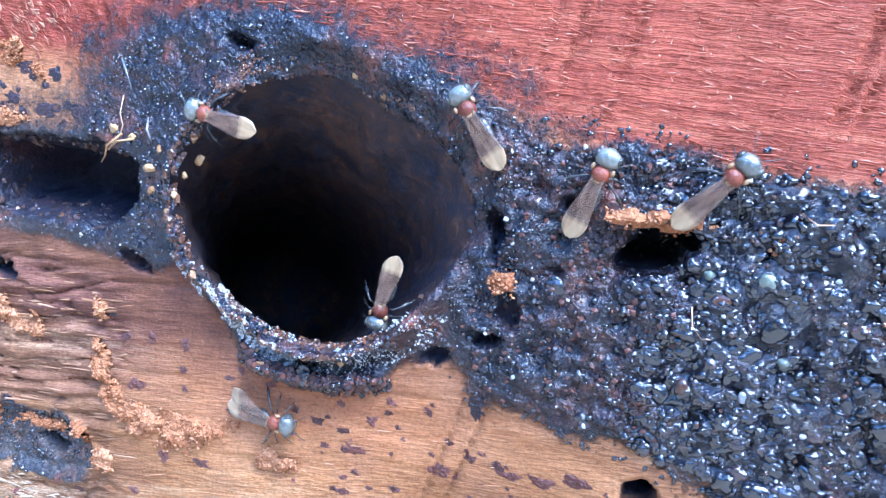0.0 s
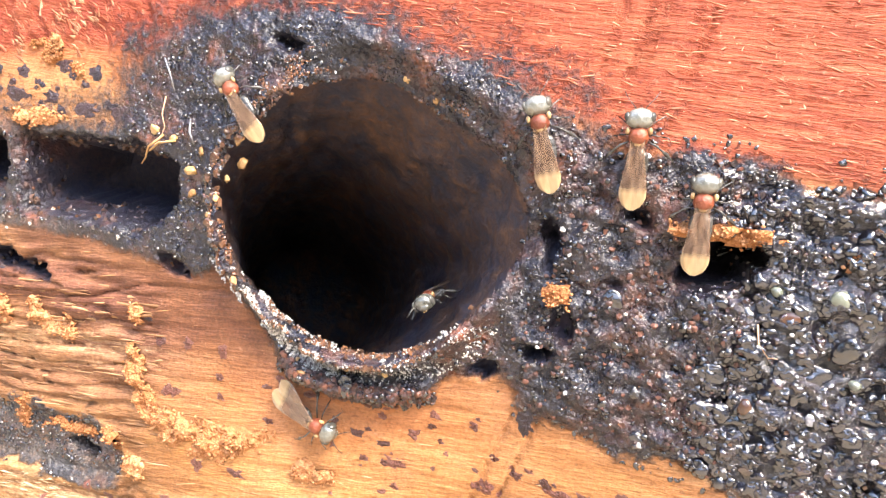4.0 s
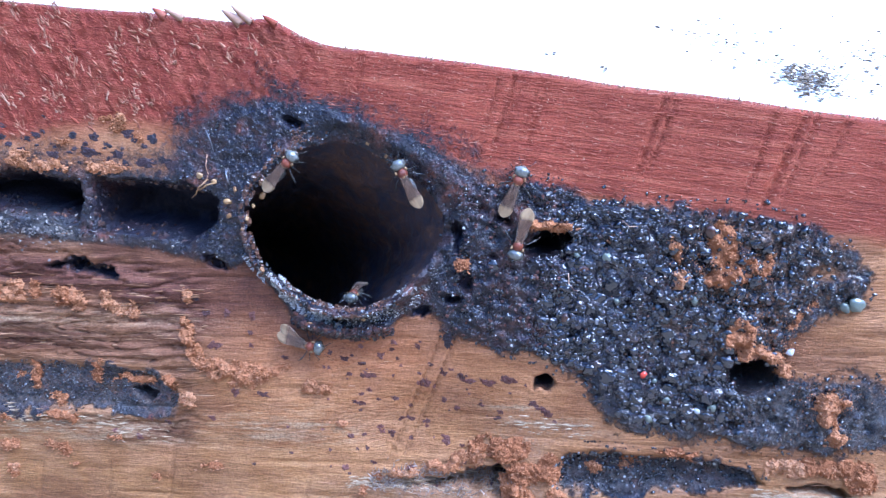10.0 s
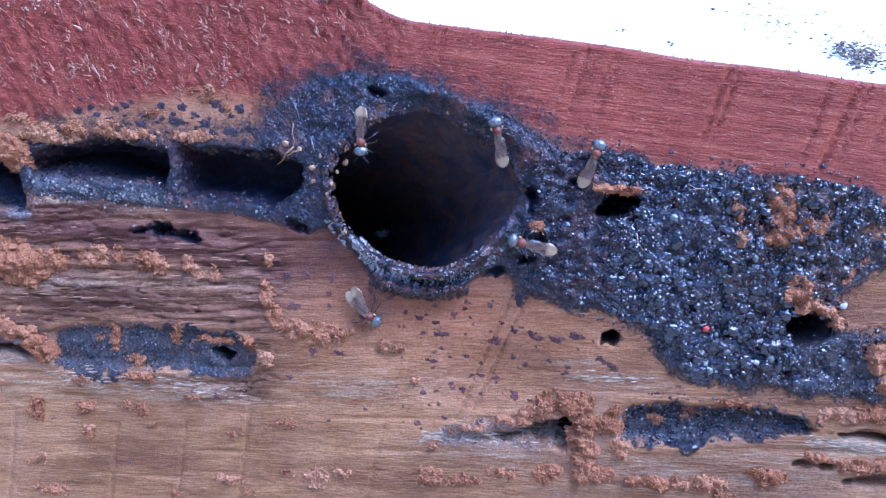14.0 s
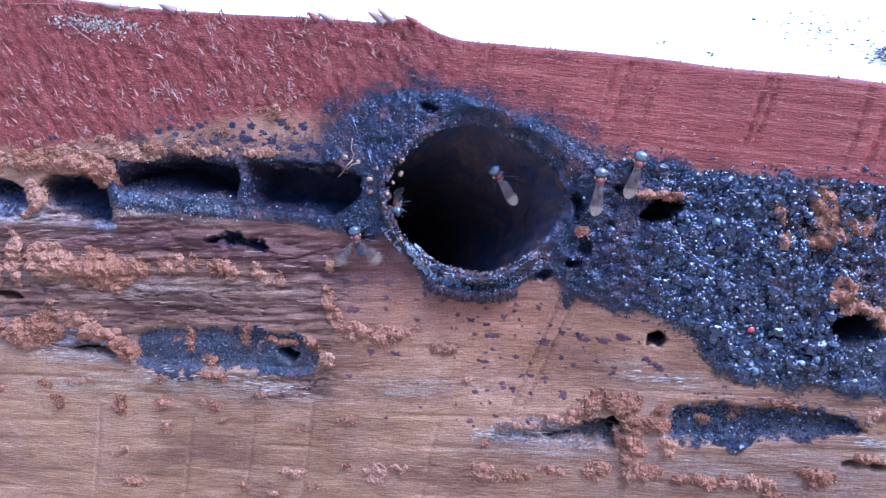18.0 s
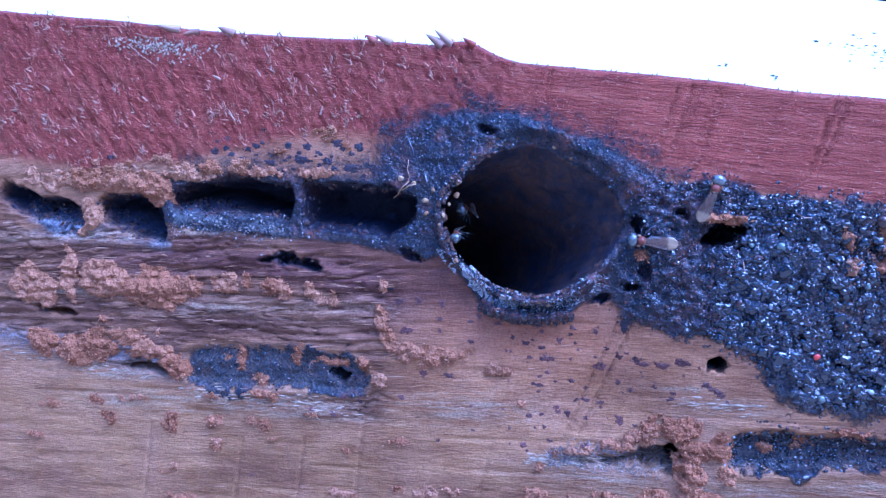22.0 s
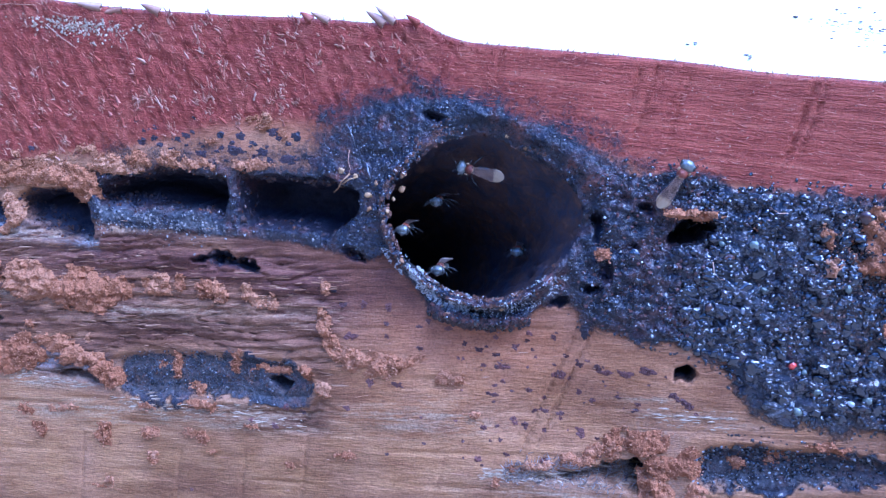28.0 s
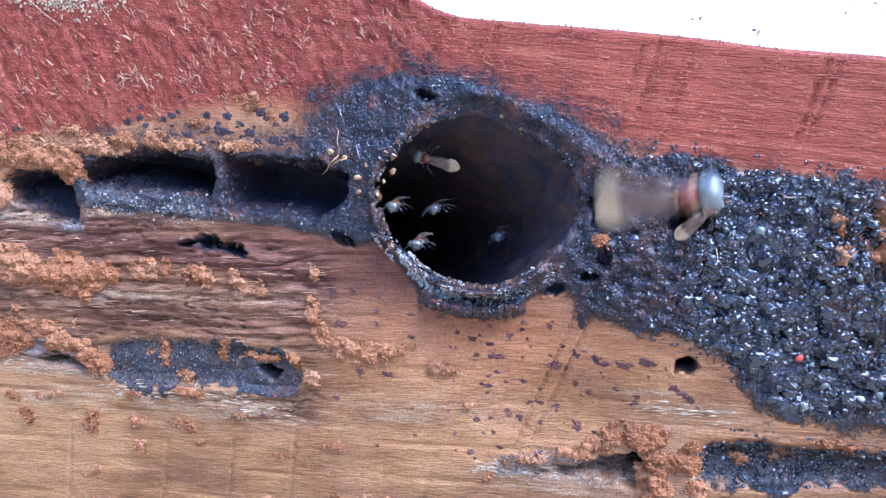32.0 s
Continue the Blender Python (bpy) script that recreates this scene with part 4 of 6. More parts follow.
def rod(bm, points, radii, sides=7):
    rings = []
    pts = [Vector(p) for p in points]
    for i, p in enumerate(pts):
        d = (pts[min(i + 1, len(pts) - 1)] - pts[max(i - 1, 0)]).normalized()
        a = d.orthogonal().normalized()
        b = d.cross(a)
        rings.append([bm.verts.new(p + (a * math.cos(6.2832 * k / sides) + b * math.sin(6.2832 * k / sides)) * radii[i]) for k in range(sides)])
    for r, s in zip(rings, rings[1:]):
        for k in range(sides):
            bm.faces.new((r[k], r[(k + 1) % sides], s[(k + 1) % sides], s[k]))
    bm.faces.new(rings[0][::-1])
    bm.faces.new(rings[-1])


def wing_mesh(side, spread_deg, length=5.7, width=2.15, lift=0.25, root=-2.35):
    """One forewing: a thin ribbed blade, narrow at its root and round at its tip."""
    bm = bmesh.new()
    n, w = 16, 5
    top, low = [], []
    a = radians(180 - side * spread_deg)
    for i in range(n + 1):
        s = i / n
        half = width * 0.5 * (0.20 + 0.80 * math.sin(min(1, s * 1.15) * 1.5708) ** 1.5) * math.sqrt(max(0.02, 1 - max(0, (s - 0.72) / 0.28) ** 2))
        shift = side * 0.25 * math.sin(s * 2.2)
        for rows, dz in ((top, 0.012), (low, -0.012)):
            row = []
            for k in range(w + 1):
                q = (k / w - 0.5) * 2
                x, y = s * length, q * half + shift
                z = 1.62 + lift * math.sin(s * 2.6) - 0.75 * s + 0.05 * math.cos(q * 7) * (1 - s) + dz - 0.10 * q * side * s
                row.append(bm.verts.new((root + x * math.cos(a) - y * math.sin(a), side * 0.36 * (1 - 0.7 * s) + x * math.sin(a) + y * math.cos(a), z)))
            rows.append(row)
    for i in range(n):
        for k in range(w):
            bm.faces.new((top[i][k], top[i + 1][k], top[i + 1][k + 1], top[i][k + 1]))
            bm.faces.new((low[i][k + 1], low[i + 1][k + 1], low[i + 1][k], low[i][k]))
        bm.faces.new((top[i][0], low[i][0], low[i + 1][0], top[i + 1][0]))
        bm.faces.new((top[i + 1][w], low[i + 1][w], low[i][w], top[i][w]))
    return bm


def bee(label, wings=(3, 0), legs_wide=1.0):
    """A stingless bee, head front at its origin, looking along +x, feet on z = 0."""
    b = tagged(new("stingless_bee"), label, "bee", "bees at the nest entrance")
    bm = bmesh.new()
    ball(bm, (-0.80, 0, 1.0), (0.88, 1.16, 0.90), (0, 0.25, 0), 24, 16)
    ball(bm, (-0.22, 0, 0.66), (0.36, 0.62, 0.40))
    head = part("head", bm, HEAD, b, "glossy black head with silvery sky sheen put into its colour")
    for s in (1, -1):
        bm = bmesh.new()
        ball(bm, (-0.74, s * 0.90, 0.98), (0.52, 0.32, 0.62), (0, 0.2, s * 0.25), 16, 12)
        part("eye", bm, EYE, head)
        bm = bmesh.new()
        rod(bm, [(-0.15, s * 0.25, 0.95), (0.25, s * 0.55, 1.25), (0.75, s * 1.0, 1.0), (1.35, s * 1.35, 0.7)], [0.04, 0.035, 0.04, 0.03])
        part("antenna", bm, SHELL, head)
        bm = bmesh.new()
        rod(bm, [(-0.20, s * 0.15, 0.35), (0.02, s * 0.12, 0.25), (0.10, s * 0.02, 0.22)], [0.10, 0.08, 0.04])
        part("jaw", bm, AMBERSHELL, head)
    bm = bmesh.new()
    ball(bm, (-2.2, 0, 1.12), (0.80, 0.80, 0.76), (0, 0, 0), 20, 14)
    thorax = part("thorax", bm, RUST, b, "rust-red thorax")
    bm = bmesh.new()
    ball(bm, (-2.75, 0, 1.38), (0.30, 0.55, 0.28), (0, 0.3, 0))
    part("scutellum", bm, AMBERSHELL, thorax, "amber yellow plate")
    for s in (1, -1):
        bm = bmesh.new()
        ball(bm, (-1.75, s * 0.86, 1.30), (0.30, 0.18, 0.20))
        part("wing_root", bm, AMBERSHELL, thorax)
    bm = bmesh.new()
    steps = [(-2.85 - 0.07 * i, (0.12 + 0.86 * math.sin(min(1.0, i / 14) * 1.5708)) * (1 if i < 26 else math.sqrt(max(0.02, 1 - ((i - 26) / 16) ** 2))) - 0.05 * (i % 7 == 6)) for i in range(43)]
    rod(bm, [(x, 0, 0.98 + (x + 2.85) * 0.08) for x, _ in steps], [r * 0.93 for _, r in steps], 16)
    for v in bm.verts:
        v.co.z = 0.78 + (v.co.z - 0.98) * 0.55
    part("abdomen", bm, SHELL, b, "black ringed abdomen")
    for s, deg in zip((1, -1), wings):
        part("wing", wing_mesh(s, deg), WING, b, "smoky wing with a cream tip")
    for s in (1, -1):
        for k, (x0, x1, x2, r) in enumerate(((-1.5, -0.9, -0.5, 0.10), (-2.0, -2.1, -2.2, 0.11), (-2.5, -3.2, -3.9, 0.15))):
            bm = bmesh.new()
            y1, y2 = s * (1.3 + 0.25 * k) * legs_wide, s * (1.9 + 0.35 * k) * legs_wide
            rod(bm, [(x0, s * 0.55, 0.75), ((x0 + x1) / 2, y1 * 0.75, 1.05), (x1, y1, 0.8), ((x1 + x2) / 2, (y1 + y2) / 2, 0.42), (x2, y2, 0.06), (x2 - 0.35, y2 + s * 0.18, 0.02)],
                [r * 0.5, r * 0.6, r * 0.5, r * (1.3 if k == 2 else 0.7), r * 0.4, r * 0.22])
            part("leg", bm, SHELL, b)
    return b


BEE_UP = bee("black and rust-red stingless bee with folded smoky cream-tipped wings")
BEES = {"A": BEE_UP}
for key in "BCDE":
    BEES[key] = copy_thing(BEE_UP, Matrix())
BEES["F"] = bee("rust-red stingless bee with wings swept aside, on bare wood", (24, -6), 1.25)
BEES["G"] = bee("stingless bee in flight with pale wings swept back and hanging legs", (10, 4), 0.7)



# ---- what lies and grows on the log's face ----
RND = random.Random(7)
FRASS_AT_A = [
    (-82.9, -8.8, 10.7, 5.8), (-71.1, -8.0, 11.6, 5.8), (-63.6, -6.9, 4.9, 3.9), (-55.1, -3.7, 3.9, 2.9), (-46.3, -3.8, 6.8, 3.9), (-38.4, -2.4, 2.9, 3.9),
    (-32.7, -3.5, 2.4, 4.9), (-22.8, 0.2, 1.5, 1.6), (-83.3, 12.5, 10.7, 2.9), (-74.3, 11.5, 5.8, 4.9), (-51.6, 18.4, 10.7, 1.6), (-38.3, 19.5, 5.8, 1.6),
    (-65.7, 16.2, 7.8, 1.9), (-85.5, -23.1, 8.7, 4.9), (-73.3, -22.1, 7.8, 3.4), (-66.7, -24.2, 4.9, 3.9), (-51.9, -19.8, 1.7, 3.9), (-47.4, -23.3, 3.9, 1.4),
    (-39.2, -17.3, 1.5, 3.4), (-32.2, -16.7, 5.8, 1.6), (-25.5, -15.6, 1.9, 2.4), (-21.1, -17.8, 2.6, 2.2),
]
FRASS_AT_B = [
    (0.2, -11.8, 3.9, 1.9), (-67.6, -37.5, 2.9, 3.9), (-55.9, -38.8, 1.9, 1.9), (-47.5, -32.3, 3.9, 1.9), (-16.8, -29.5, 3.9, 1.5), (-34.8, -28.2, 3.9, 1.5),
    (-65.9, -47.3, 1.6, 2.9), (35.5, -15.0, 8.7, 2.9), (28.9, -16.6, 5.8, 2.4), (22.5, -21.0, 6.8, 1.7), (34.6, -22.6, 3.4, 2.2), (47.8, -16.4, 2.4, 1.5),
    (52.6, -13.7, 3.9, 1.9), (35.1, 21.3, 5.8, 1.4), (58.3, 17.9, 2.9, 6.8), (22.4, 13.4, 1.7, 1.9), (-75.7, -32.8, 3.9, 1.9), (-57.6, -28.9, 3.9, 1.6),
    (-45.5, -26.2, 5.8, 1.4), (36.6, -20.2, 3.2, 6.0), (41.0, -18.6, 5.0, 2.2), (39.5, -27.7, 4.4, 3.0), (31.5, -29.4, 4.4, 3.4),
]
FRASS_AT_C = [
    (25.0, -22.3, 11.6, 1.6), (17.6, -25.4, 5.8, 1.6), (16.6, -33.8, 5.8, 2.4), (10.6, -34.5, 3.9, 3.9), (-10.0, -39.1, 3.9, 3.9), (-4.8, -37.3, 2.9, 2.4),
    (60.5, 21.7, 8.7, 5.8), (58.8, 17.9, 5.8, 3.9), (64.0, 9.3, 3.9, 4.9), (69.8, 5.9, 4.9, 2.3), (78.7, 0.3, 3.9, 5.8), (80.3, -3.1, 2.9, 2.9),
    (75.0, -9.5, 5.8, 2.4), (80.6, -7.9, 7.8, 2.9), (85.1, -8.9, 3.9, 5.8), (81.1, -17.1, 11.6, 2.9), (48.8, -26.7, 5.8, 2.4), (57.0, -25.4, 6.8, 2.9),
    (66.4, -22.3, 5.8, 2.9), (73.3, -17.3, 4.9, 1.9), (32.5, -17.1, 10.7, 3.3), (59.5, -10.6, 5.8, 1.7),
]
FRASS_AT_D = [
    (52.0, -15.2, 2.6, 1.3), (23.4, -31.2, 3.9, 1.9), (-64.5, -54.1, 5.8, 2.9), (-27.4, -43.4, 5.8, 1.9),
]
SPOTS_AT_A = [
    (-17.2, -7.5, 2.3, 1.7), (9.3, -8.1, 2.9, 1.6), (5.2, -5.7, 1.6, 1.2), (11.1, -4.3, 1.6, 1.4), (19.1, -7.9, 1.7, 1.9), (23.5, -17.1, 2.1, 1.9),
    (14.3, -17.8, 1.7, 1.4), (7.5, -19.4, 1.4, 1.0), (14.1, -11.7, 1.6, 1.2), (21.8, -5.5, 1.4, 1.2), (24.5, -11.3, 1.4, 1.0), (7.7, -3.1, 1.4, 1.0),
    (-3.8, -2.2, 1.4, 1.2), (13.0, -1.6, 1.4, 1.0), (24.6, -5.4, 1.9, 1.2), (26.0, -6.0, 2.9, 1.2), (28.9, -5.4, 2.9, 1.6), (32.1, -4.3, 2.9, 1.4),
    (28.3, -9.7, 1.4, 1.0), (19.8, -14.8, 1.4, 0.8), (-19.4, -2.2, 1.9, 1.6), (-15.4, -1.3, 1.7, 1.6),
]
SPOTS_AT_B = [
    (-10.9, -1.0, 1.7, 1.9), (-11.1, -4.0, 1.4, 1.2), (-21.2, -0.0, 1.4, 1.2), (-29.0, -1.9, 1.4, 1.2), (-28.4, -23.0, 1.6, 1.4), (-25.2, -23.1, 1.6, 1.4),
    (-30.3, -26.9, 1.9, 1.4), (-35.1, -26.9, 1.2, 1.0), (-13.0, -15.0, 1.9, 1.6), (-7.9, -14.5, 2.3, 1.4), (-16.8, -20.5, 1.4, 1.0), (-84.7, 17.3, 1.7, 1.6),
    (-60.5, 21.3, 1.6, 1.4), (-51.9, 23.4, 2.1, 1.4), (-44.7, 24.2, 1.9, 1.4), (-40.9, 24.6, 2.3, 1.6), (-34.5, 25.8, 2.9, 1.9), (-30.3, 25.6, 2.3, 1.7),
    (-54.1, 20.5, 2.1, 1.4), (-48.4, 20.7, 2.9, 1.6), (-41.8, 21.9, 3.5, 1.6), (-36.4, 22.1, 3.9, 1.7),
]
SPOTS_AT_C = [
    (-31.0, 21.7, 3.9, 1.9), (-26.9, 21.8, 2.9, 1.9), (-59.8, 18.4, 1.9, 1.4), (-47.4, -44.3, 1.0, 1.0), (-3.3, -19.6, 0.8, 0.8), (-8.6, -27.5, 1.0, 0.8),
    (29.5, 1.5, 1.9, 1.6), (22.0, 0.5, 1.7, 3.9), (36.7, -7.4, 1.9, 1.2), (10.5, -20.9, 1.0, 0.8), (16.8, -12.6, 1.0, 0.8), (4.4, -22.3, 0.8, 0.8),
]



FRASS_AT_E = [
    (-102.7, -13.1, 9.8, 7.2), (-94.0, -9.2, 3.1, 8.2), (-82.0, -9.6, 11.3, 6.2), (-70.6, -6.6, 12.4, 7.2), (-62.9, -5.3, 6.2, 6.2),
    (-56.5, -5.4, 6.2, 4.1), (-51.0, -3.9, 3.1, 4.1), (-43.7, -3.8, 4.1, 4.1), (-35.3, -4.1, 4.1, 2.6), (-100.6, 10.9, 11.3, 3.5),
    (-90.8, 12.1, 9.3, 3.5), (-81.8, 12.1, 6.2, 4.1), (-73.8, 9.4, 6.2, 7.2), (-89.8, 4.4, 4.2, 5.6),
]
FRASS_AT_F = [
    (-77.3, -19.7, 8.2, 3.1), (-91.1, -26.0, 8.2, 5.1), (-75.1, -22.3, 11.3, 4.1), (-66.8, -23.7, 6.2, 5.1), (-99.3, -25.0, 6.2, 4.1),
    (-85.6, -35.6, 5.1, 3.1), (-82.5, -39.4, 3.1, 3.1), (-97.9, -39.5, 5.1, 2.1), (-66.6, -37.1, 3.1, 5.1), (-57.4, -34.4, 4.1, 2.6),
    (-45.4, -32.9, 3.6, 3.1), (-103.0, -47.8, 4.1, 1.6), (-55.7, -40.1, 2.6, 1.6), (-27.0, -34.0, 2.1, 1.6),
]

CRUMB = [raw(lump(RND, 1, 0.4, 0.8)) for _ in range(5)]


def frass_clump(x, z, w, h, rnd, thick=None, turn=0.0):
    """A crumbly heap of frass pressed on the wood, with a ragged outline."""
    step = 0.28 if w * h < 40 else 0.36
    n, k = max(5, int(w * 1.25 / step)), max(5, int(h * 1.25 / step))
    seed = rnd.randrange(1000)
    u, v = np.meshgrid(np.linspace(-1.25, 1.25, n), np.linspace(-1.25, 1.25, k), indexing="ij")
    ca, sa = math.cos(turn), math.sin(turn)
    px, pz = x + (u * ca * w - v * sa * h) / 2, z + (u * sa * w + v * ca * h) / 2
    r = np.sqrt(u * u + v * v) + 0.95 * fbm(px, pz, max(1.6, min(w, h) * 0.7), 60 + seed, 3)
    thick = thick or min(1.3, 0.42 + 0.17 * min(w, h))
    body = np.clip(1.12 - r, 0, 1) ** 0.62
    up = thick * body * (0.75 + 0.7 * fbm(px, pz, 1.5, 61 + seed, 2)) + 0.5 * fbm(px, pz, 0.9, 62 + seed, 2) * (body > 0) - 0.3 * (body <= 0)
    jx, jz = 0.12 * fbm(px, pz, 0.5, 63 + seed, 1), 0.12 * fbm(px, pz, 0.5, 64 + seed, 1)
    on = r < 1.14
    index, vs, fs = {}, [], []
    base = surf(x, z)
    for i in range(n - 1):
        for j in range(k - 1):
            quad = ((i, j), (i + 1, j), (i + 1, j + 1), (i, j + 1))
            if sum(on[q] for q in quad) < 3:
                continue
            for q in quad:
                if q not in index:
                    index[q] = len(vs)
                    y = min(surf(px[q], pz[q]), base + 1.2) - up[q]
                    vs.append(((px[q] + jx[q]) * MM, y * MM, (pz[q] + jz[q]) * MM))
            fs.append(tuple(index[q] for q in quad))
    if not fs:
        return
    ob = new("frass_clump", mesh_of("frass_clump", vs, fs, FRASS, False))
    grains = []
    for _ in range(int(min(260, 24 + w * h * 5))):
        q = vs[rnd.randrange(len(vs))]
        v, f = rnd.choice(CRUMB)
        s = rnd.uniform(0.07, 0.2)
        grains.append((spread(v, rnd) * s + np.array(q) / MM + np.array((rnd.uniform(-0.3, 0.3), -s * 0.5, rnd.uniform(-0.3, 0.3))), f))
    loose = new("crumb_dust", joined("crumb_dust", grains, FRASS, False))
    loose.parent = ob
    tagged(loose, kind="stuff")
    size = "small" if w * h < 9 else ("broad" if w * h > 30 else "")
    tagged(ob, f"{size} crumbly orange-brown frass clump stuck on the log".strip(), "frass clump", "frass on the log")


HEAPS = []
for x, z, w, h in FRASS_AT_A + FRASS_AT_B + FRASS_AT_C + FRASS_AT_D + FRASS_AT_E + FRASS_AT_F:
    seen = [q for q in HEAPS if abs(q[0] - x) < 0.3 * w and abs(q[1] - z) < 0.3 * h]
    HEAPS.append((x, z))
    if not seen and not (62 < x < 72 and -0.5 < z < 6.2) and not (56 < x < 62 and 16 < z < 23) and not (12 < x < 42 and -27 < z < -13.5):
        grow = 0.95 if x > 50 else (0.85 if -66 < x < -25 and -8 < z < 2 else 1.3)
        frass_clump(x, z, w * (grow if z > -27 else 1.1), h * (grow if z > -27 else 0.9), RND, None if z > -27 else 0.45, 0.1)
for x, z, w, h, turn in ((32.6, -16.2, 9.0, 4.0, 0.35), (27.6, -18.8, 6.0, 2.4, 0.4), (23.6, -21.6, 6.0, 1.9, 0.3), (17.9, -24.0, 6.0, 1.4, 0.2), (14.0, -25.2, 3.2, 1.5, 0.1), (36.8, -19.2, 5.4, 4.0, 0.6), (36.6, -23.2, 4.8, 5.4, 0.2), (40.4, -18.6, 3.6, 5.6, -0.5), (36.8, -27.2, 4.6, 4.4, 0.0), (42.2, -22.4, 2.6, 3.4, -0.3)):
    frass_clump(x, z, w, h, RND, 1.1, turn)
for x, z, w, h, turn in ((59.6, 22.0, 3.2, 6.0, 0.3), (62.6, 19.0, 3.6, 3.4, 0.5), (60.0, 17.2, 4.4, 3.0, 0.2), (65.6, 20.6, 1.8, 3.6, -0.4), (53.0, 20.6, 1.4, 3.4, 0.3), (54.6, 16.6, 2.0, 2.6, 0.1), (72.0, 14.2, 1.2, 4.4, -0.5), (44.0, 21.0, 1.4, 1.4, 0.0)):
    frass_clump(x, z, w, h, RND, 0.5, turn)
for x, z, w, h, turn in ((65.4, 8.4, 2.4, 3.6, 0.3), (68.6, 7.2, 4.4, 1.8, -0.3), (71.4, 5.6, 1.8, 1.8, 0.0)):
    frass_clump(x, z, w, h, RND, 1.0, turn)
# the hook-shaped ridge of frass
HOOK = [(-23.2, -4.4), (-21.9, -7.9), (-18.8, -10.9), (-14.3, -12.3), (-9.2, -11.7), (-5.0, -9.2)]
for (ax, az), (bx, bz) in zip(HOOK, HOOK[1:]):
    frass_clump((ax + bx) / 2, (az + bz) / 2, math.hypot(bx - ax, bz - az) * 1.25, 2.4 + 2.0 * soft(-23, -14, (ax + bx) / 2) * (bx < -8), RND, 0.8, math.atan2(bz - az, bx - ax))
for _ in range(46):
    x, z = RND.uniform(-105, 85), RND.uniform(-58, -14)
    if RND.random() < 0.45 or x < -30:
        frass_clump(x, z, RND.uniform(1.2, 3.8), RND.uniform(0.7, 1.8), RND, 0.4)
for _ in range(22):
    x = RND.uniform(-108, -22)
    frass_clump(x, 14.7 + 13.5 * soft(-95, -26, x) - RND.uniform(-1.5, 3.5), RND.uniform(1.5, 5.0), RND.uniform(1.0, 2.2), RND, 0.6)


def resin_spot(x, z, w, h, rnd):
    n, rings, vs, fs = 14, 4, [], []
    o = rnd.random() * 40
    for j in range(rings + 1):
        s = j / rings
        for i in range(n):
            a = 6.2832 * i / n
            k = s * (0.86 + 0.75 * noise.noise((math.cos(a) * 1.7 + o, math.sin(a) * 1.7, o)) + 0.22 * noise.noise((math.cos(a) * 4 + o, math.sin(a) * 4, o)))
            px, pz = x + w / 2 * k * math.cos(a), z + h / 2 * k * math.sin(a)
            vs.append((px * MM, (surf(px, pz) - (0.09 * math.sqrt(max(0, 1 - s * s)) - 0.05 + 0.07 * rnd.random()) * min(1, w / 1.5)) * MM, pz * MM))
    for j in range(rings):
        for i in range(n):
            fs.append((j * n + i, (j + 1) * n + i, (j + 1) * n + (i + 1) % n, j * n + (i + 1) % n))
    ob = new("resin_spot", mesh_of("resin_spot", vs, fs, SPOT if z < 0 else BLACKSPOT))
    tagged(ob, "glossy black resin drop" if z >= 0 else "flat dark maroon resin spot on bare wood", "resin spot", "resin spots on the log")


for row in SPOTS_AT_A + SPOTS_AT_B + SPOTS_AT_C:
    resin_spot(*row, RND)
for _ in range(95):
    x, z = RND.gauss(16, 13), RND.gauss(-9, 8)
    if sample(D_FIELD, x, z) > 1 and hole_gap(x, z) > 5 and z < 1:
        s = RND.uniform(0.35, 1.1)
        resin_spot(x, z, s * RND.uniform(0.9, 1.8), s, RND)
for _ in range(40):
    x, z = RND.uniform(-62, -20), RND.gauss(22, 2.2)
    s = RND.uniform(0.4, 1.3)
    resin_spot(x, z, s * RND.uniform(1.0, 1.8), s, RND)

# ---- resin field: droplets and crumbs ----
FIELD = tagged(new("resin_crust"), "black glossy resin crust of many hardened droplets on the log", "resin")
FIELD.location = (48 * MM, 0, 10 * MM)
DROPS = [bm_mesh("droplet", lump(RND, 3, 0.38, 0.6), TAR) for _ in range(9)]
RARE = [bm_mesh("droplet", lump(RND, 2, 0.25, 0.8), m) for m in (AMBER, PEARL, GLINT, AMBER)]
RED_DROP = bm_mesh("red_droplet", lump(RND, 2, 0.25, 0.8), REDRESIN)
BITS = [raw(lump(RND, 1, 0.6, 0.7)) for _ in range(8)]
BEADS = [raw(lump(RND, 2, 0.5, 0.8)) for _ in range(8)]
FLATS = [raw(lump(RND, 2, 0.6, 0.3)) for _ in range(8)]


def in_field(x, z):
    return max(-sample(D_FIELD, x, z), -sample(D_RIGHT, x, z))


def placed(me, parent, x, z, s, lift=0.0):
    m = at_face(x, z, lift * s, RND.random() * 6.28, (s * RND.uniform(0.8, 1.25), s * RND.uniform(0.8, 1.25), s * RND.uniform(0.7, 1.1)))
    return piece(me.name.split(".")[0], me, parent, Matrix.Translation(-parent.location) @ m)


def heap(x):
    return 1.0 if 36 < x < 66 else 0.08


done = 0
while done < 300:
    x, z = RND.uniform(22, 68), RND.uniform(-8, 24)
    if in_field(x, z) < 0.6 or hole_gap(x, z) < 4 or RND.random() > heap(x) * (1.0 if z < 17 else 0.5):
        continue
    big = RND.random() < 0.3
    placed(RND.choice(RARE) if RND.random() < 0.02 else RND.choice(DROPS), FIELD, x, z, RND.uniform(0.55, 1.0) if big else RND.uniform(0.35, 0.7), -0.15)
    done += 1
placed(RED_DROP, FIELD, 52.0, 1.0, 0.55, 0.8)
